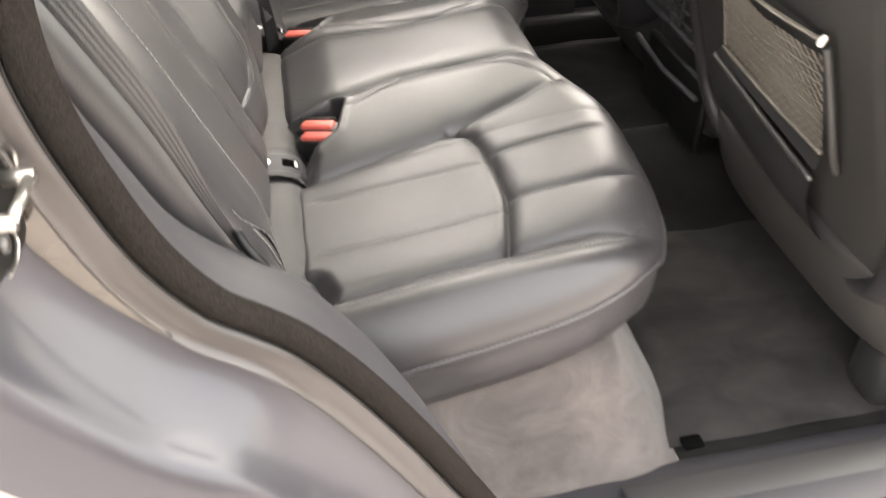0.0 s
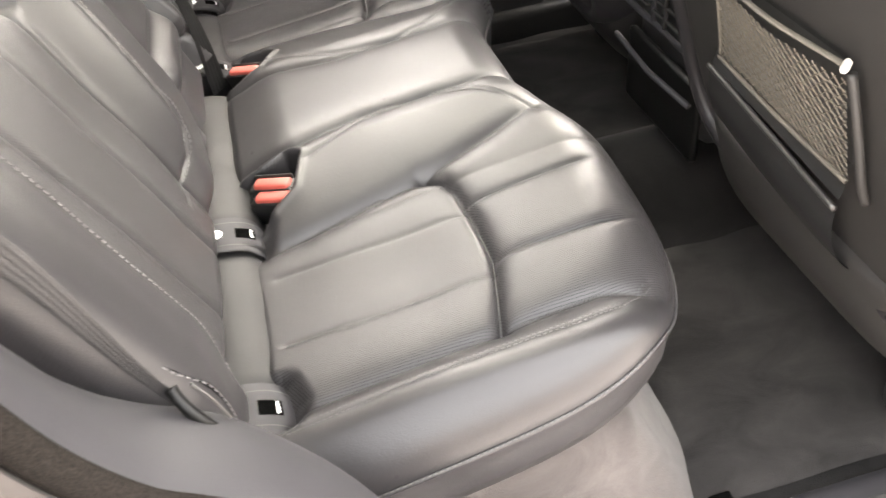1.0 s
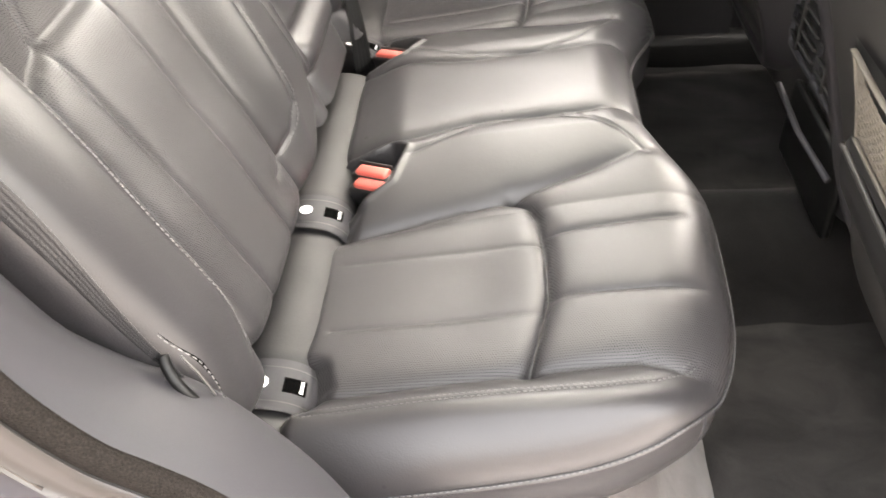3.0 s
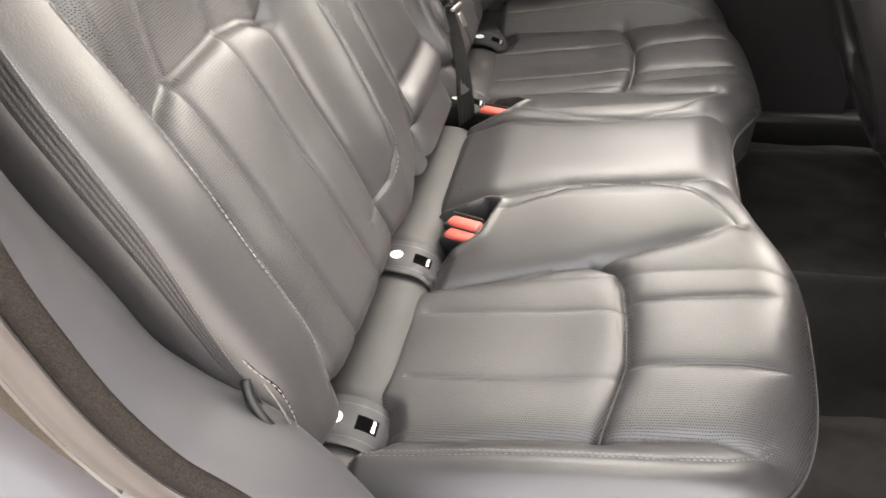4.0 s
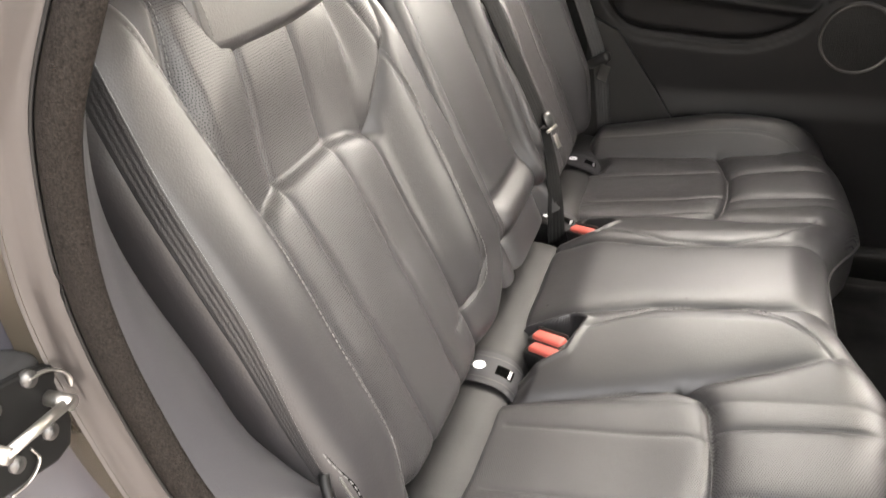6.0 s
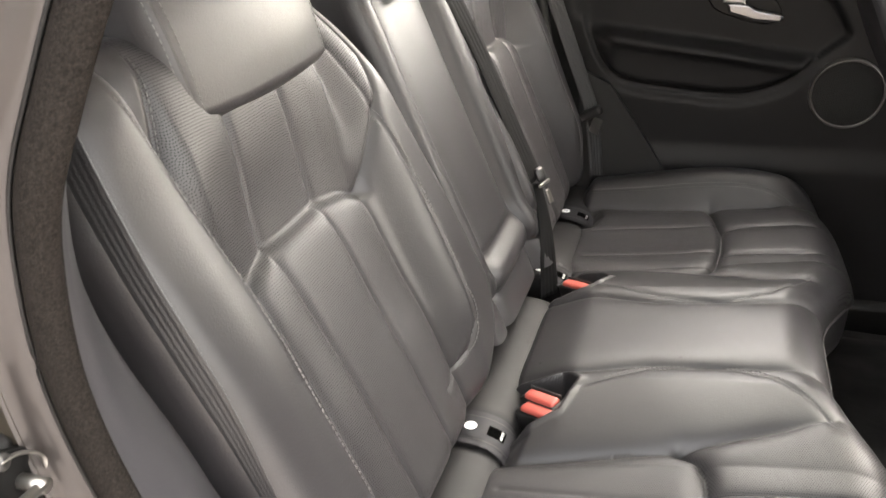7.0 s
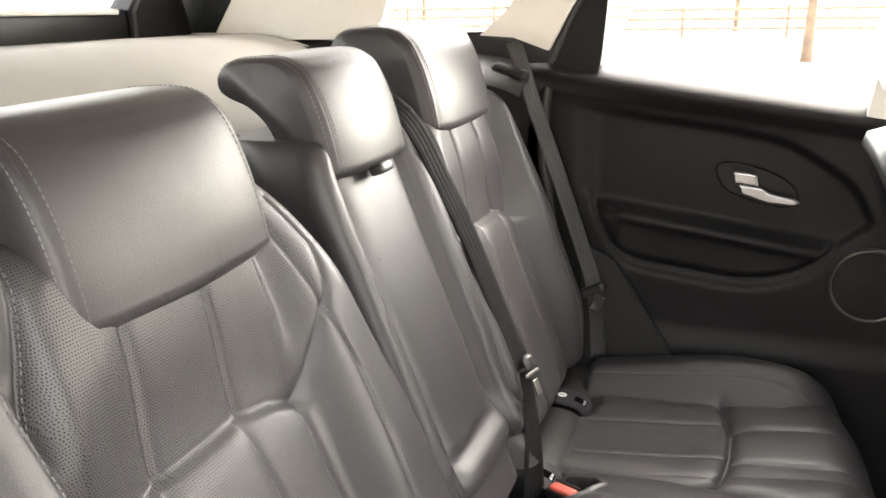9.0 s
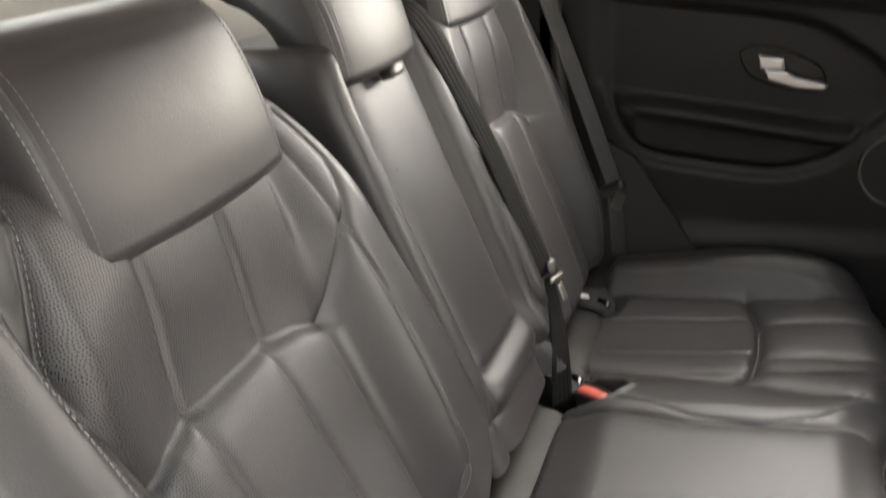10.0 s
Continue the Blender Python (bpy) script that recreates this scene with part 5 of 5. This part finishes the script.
lower_roll([(0.238, 0.66)], "black leather roll beside the far door")


def anchor_cover(y):
    th = thing("anchor_cover", (0.01, y, 0.66), "charcoal child seat anchor cover with a white symbol", "anchor cover", "anchor covers")

    def arc(r, a0, a1, ya, yb, n1=16, n2=6, nose=0.0):
        rows = []
        for a_ in np.linspace(a0, a1, n1):
            row = []
            for yv in np.linspace(ya, yb, n2):
                c_, s_ = math.cos(a_), math.sin(a_)
                k2 = 1 / (abs(c_) ** 2.5 + abs(s_) ** 2.5) ** (1 / 2.5)
                out_ = nose * max(0.0, 1 - abs(a_ - 0.25) / 0.9) * max(0.0, 1 - ((yv - y) / 0.038) ** 2)
                row.append((0.008 + (r * 1.12 + out_) * c_ * k2, yv, 0.662 + r * 0.97 * s_ * k2 - 0.12 * r * c_ + out_ * 0.35))
            rows.append(row)
        return rows

    part("saddle", grid_mesh("saddle", arc(0.0400, -0.6, 2.8, y - 0.033, y + 0.033, 24, 14, 0.003), TRIM, flip=True), th)
    for yv in (y - 0.022, y + 0.022):
        part("joint", grid_mesh("joint", arc(0.0406, 0.45, 2.7, yv - 0.0007, yv + 0.0007, 20, 2, 0.005), DARK, flip=True), th, "thin dark joint")
    part("flap", grid_mesh("flap", arc(0.0410, 0.42, 2.7, y - 0.0205, y + 0.0205, 20, 8, 0.005), TRIM, flip=True), th)
    P_ = np.array(arc(0.0416, 1.62, 1.86, y - 0.011, y + 0.011, 3, 3, 0.005))
    p, tt, ww = P_[1, 1], P_[0, 1] - P_[2, 1], np.array([0, 1.0, 0])
    tt = tt / np.linalg.norm(tt)
    disc = part("symbol", grid_mesh("symbol", [[p + r * (tt * math.cos(b_) + ww * math.sin(b_)) for b_ in np.linspace(0, 2 * math.pi, 24, endpoint=False)] for r in (0.0085, 0.004, 0.0003)], WHITE, wrap=True), th, "round white symbol")
    up_ = np.cross(ww, tt)
    up_ = up_ if up_[2] > 0 else -up_
    for s_ in (-0.0016, 0.0016):
        part("mark", grid_mesh("mark", [[p + up_ * 0.0004 + tt * u_ * 0.0042 + ww * (s_ + v_ * 0.0006) for v_ in (-1, 1)] for u_ in (-1, 0, 1)], RING), disc)
    # no real hole: its inner shade is a black patch on the flap
    hole = part("opening", grid_mesh("opening", arc(0.0414, 0.76, 1.24, y - 0.010, y + 0.009, 10, 4, 0.005), VOID, flip=True), th, "flat black patch for the shade in the opening")
    txt = bpy.data.curves.new("lettering", "FONT")
    txt.body, txt.size, txt.extrude, txt.align_x, txt.align_y = "ISOFIX", 0.0054, 0.0001, "CENTER", "CENTER"
    tmp = bpy.data.objects.new("lettering", txt)
    me = bpy.data.meshes.new_from_object(tmp)
    bpy.data.objects.remove(tmp)
    me.materials.clear()
    me.materials.append(WHITE)
    Q_ = np.array(arc(0.0422, 0.74, 0.98, y - 0.010, y + 0.009, 3, 3, 0.005))
    o_, dn = Q_[1, 1], Q_[0, 1] - Q_[2, 1]
    dn = dn / np.linalg.norm(dn)
    nn = np.cross(dn, (0, -1.0, 0))
    nn = nn if nn[2] > 0 else -nn
    xx = np.cross(-dn, nn)
    me.transform(Matrix(((xx[0], -dn[0], nn[0], o_[0]), (xx[1], -dn[1], nn[1], o_[1]), (xx[2], -dn[2], nn[2], o_[2]), (0, 0, 0, 1))))
    part("lettering", me, hole, "white lettering")
    return th


for y_ in ANCHORS:
    anchor_cover(y_)

# ---- buckles and belts ----


def buckle(x, y, z, turn, label, group="buckles"):
    th = thing("belt_buckle", (x, y, z - 0.03), label, "belt buckle", group)
    m = pose(x, y, z, 8, -12, turn)
    for nm, size, at, mt, bv in (("housing", (0.066, 0.0245, 0.042), (0, 0, -0.022), DARK, 0.004), ("press_button", (0.055, 0.0185, 0.012), (0.002, 0, -0.0015), RED, 0.005), ("cap", (0.058, 0.0022, 0.012), (-0.001, 0.0122, -0.001), RING, 0.001)):
        me = block(nm, size, at, mt, bv, segs=3)
        me.transform(m)
        part(nm, me, th, "red press button" if mt == RED else "")
    return th


buckle(0.077, -0.141, 0.703, -33, "black belt buckle with red press button in its pocket")
buckle(0.0785, -0.1215, 0.710, -33, "black belt buckle with red press button in its pocket")
buckle(0.070, 0.206, 0.705, -38, "single black belt buckle with red press button")


def band(name, path, faces_to, parent, width=0.046, thick=0.0014, mat=None, flare=None):
    """A ridged strap along a path; faces_to: the way its flat side looks; flare: its width at each place."""
    path = np.asarray(path, float)
    us = np.linspace(-1, 1, 25)
    sec = [(u * width / 2, thick * (0.75 + 0.55 * abs(math.sin(u * 7.5))) * (1 - 0.8 * u**10)) for u in us]
    sec += [(width * 0.485, -thick), (-width * 0.485, -thick)]
    R_ = np.asarray(rings(path, sec, np.asarray(faces_to, float)))
    if flare is not None:
        R_ = path[:, None] + (R_ - path[:, None]) * np.asarray(flare)[:, None, None]
    return part(name, grid_mesh(name, R_, mat or WEB_SHADED, wrap=True, flip=True, caps=True), parent)


near_belt = thing("seat_belt", (-0.05, -0.58, 0.7), "dark grey seat belt hanging beside the outer backrest", "seat belt", "seat belts")
nb = smooth_line([(-0.165, -0.585, 1.285), (-0.124, -0.612, 1.225), (-0.091, -0.619, 1.147), (-0.066, -0.620, 1.090), (-0.042, -0.618, 1.028), (-0.018, -0.611, 0.936), (0.002, -0.602, 0.866)], 70)
band("webbing", nb, (0.25, -1, 0.1), near_belt, width=0.021, thick=0.0006, mat=WEB_GREY, flare=np.interp(nb[:, 2], [0.866, 0.92, 0.98, 1.05, 1.3], [0.30, 0.45, 0.66, 0.95, 1.1]))
guide_ = smooth_line([(-0.003, -0.606, 0.9), (0.001, -0.613, 0.894), (0.007, -0.619, 0.885), (0.015, -0.622, 0.872), (0.022, -0.619, 0.854), (0.027, -0.613, 0.841), (0.028, -0.604, 0.833)], 48)
part("belt_guide", tube("belt_guide", guide_, 0.0046, BLACK_TRIM, 12), near_belt, "glossy black belt guide loop")
part("guide_foot", tube("guide_foot", guide_[36:], 0.0075, BLACK_TRIM, 12), near_belt, "rounded glossy foot of the loop")
part("guide_edge", tube("guide_edge", smooth_line([(0.011, -0.606, 0.9), (0.021, -0.609, 0.882), (0.028, -0.61, 0.859)], 24), 0.0012, RING, 8), near_belt, "satin inner edge of the guide")

mid_belt = thing("seat_belt", (0.0, 0.24, 0.7), "dark grey centre seat belt fastened in its buckle", "seat belt", "seat belts")
mb = smooth_line([(-0.215, 0.215, 1.285), (-0.165, 0.222, 1.245), (-0.124, 0.245, 1.151), (-0.088, 0.262, 1.06), (-0.045, 0.262, 0.956), (-0.008, 0.262, 0.868)], 50)
band("webbing", mb, (1, -0.35, 0.3), mid_belt, width=0.038)
mb2 = smooth_line([(-0.006, 0.262, 0.862), (0.012, 0.238, 0.80), (0.022, 0.215, 0.745), (0.026, 0.205, 0.68)], 24)
band("lower_webbing", mb2, (1, -0.5, 0.4), mid_belt, flare=np.linspace(0.45, 1.05, 24))
part("tongue_cover", block("tongue_cover", (0.012, 0.022, 0.026), (0.0, 0.262, 0.878), DARK, 0.006, (0, -22, -15)), mid_belt)
part("tongue", block("tongue", (0.005, 0.036, 0.006), (0.006, 0.262, 0.862), STEEL, 0.002, (0, -22, -15)), mid_belt, "bright metal belt tongue")
part("latch_plate", block("latch_plate", (0.003, 0.012, 0.024), (0.016, 0.258, 0.842), STEEL, 0.001, (0, -22, -15)), mid_belt)

far_belt = thing("seat_belt", (0.0, 0.66, 0.62), "dark grey seat belt hanging by the far door, tongue parked", "seat belt", "seat belts")
fb = smooth_line([(-0.140, 0.664, 1.33), (-0.111, 0.658, 1.25), (-0.050, 0.657, 1.087), (0.010, 0.657, 0.918), (0.026, 0.656, 0.865), (0.04, 0.655, 0.72)], 50)
band("webbing", fb, (0.6, -1, 0.1), far_belt, width=0.030, mat=WEB)
part("tongue_cover", block("tongue_cover", (0.052, 0.02, 0.02), (0.027, 0.645, 0.866), PLASTIC, 0.006, (0, -30, -20)), far_belt)
part("tongue", block("tongue", (0.022, 0.004, 0.035), (0.038, 0.64, 0.842), RING, 0.0015, (0, 18, -20)), far_belt, "bright metal belt tongue")

# ---- striker on the near door jamb ----
SX = -0.120
FACE = Matrix(((0, 0, 1, SX), (1, 0, 0, 0), (0, 1, 0, 0), (0, 0, 0, 1)))
striker = part("striker_plate", plate("striker_plate", [(-0.80, 1.022), (-0.780, 1.018), (-0.735, 1.008), (-0.722, 1.011), (-0.7085, 1.040), (-0.708, 1.052), (-0.716, 1.071), (-0.732, 1.078), (-0.760, 1.085), (-0.80, 1.09)], 0.006, FACE, BLACK_TRIM, 0.002), body, "glossy black striker plate")
part("striker_base", block("striker_base", (0.05, 0.085, 0.065), (SX - 0.026, -0.757, 1.048), PLASTIC, 0.008), striker)
BAR = [(-0.098, -0.727, 1.053), (-0.098, -0.779, 1.056)]
part("striker_bar", tube("striker_bar", BAR, 0.0036, STEEL, 14), striker, "worn steel striker bar")
for x_, y_, z_ in BAR:
    part("striker_foot", tube("striker_foot", [(SX + 0.004, y_, z_), (x_ + 0.003, y_, z_)], 0.0052, STEEL, 14), striker, "steel foot of the bar")
part("striker_bracket", tube("striker_bracket", smooth_line([(SX + 0.008, -0.738, 1.076), (SX + 0.010, -0.724, 1.073), (SX + 0.012, -0.714, 1.064), (SX + 0.011, -0.711, 1.050)], 24), 0.0022, STEEL, 8, 0.5), striker, "bent steel bracket")
part("striker_bracket", tube("striker_bracket", smooth_line([(SX + 0.008, -0.752, 1.034), (SX + 0.009, -0.750, 1.024), (SX + 0.008, -0.760, 1.016), (SX + 0.007, -0.775, 1.016)], 24), 0.0016, STEEL, 8, 0.5), striker, "bent steel bracket")
for y_, z_ in ((-0.735, 1.033), (-0.764, 1.032), (-0.736, 1.075), (-0.766, 1.074)):
    bolt = part("bolt", tube("bolt", [(SX + 0.004, y_, z_), (SX + 0.0095, y_, z_)], 0.0055, RING, 14), striker, "dull grey bolt head")
    part("socket", tube("socket", [(SX + 0.009, y_, z_), (SX + 0.0099, y_, z_)], 0.003, DARK, 8), bolt)

# ---- near sill ----
sill_x = np.linspace(0.22, 1.3, 30)
sill = [[(x, -0.572, 0.398), (x, -0.585, 0.412), (x, -0.60, 0.418), (x, -0.64, 0.424), (x, -0.69, 0.436), (x, -0.71, 0.43)] for x in sill_x]
part("sill_trim", grid_mesh("sill_trim", sill, TRIM), body, "slate grey plastic sill trim")
part("sill_plate", block("sill_plate", (0.46, 0.058, 0.005), (0.62, -0.645, 0.4275), PLASTIC, 0.003, (8, 0, 0)), body, "black plastic sill plate")
part("mat_clip", block("mat_clip", (0.028, 0.02, 0.006), (0.512, -0.560, 0.415), VOID, 0.002), body, "black mat clip")
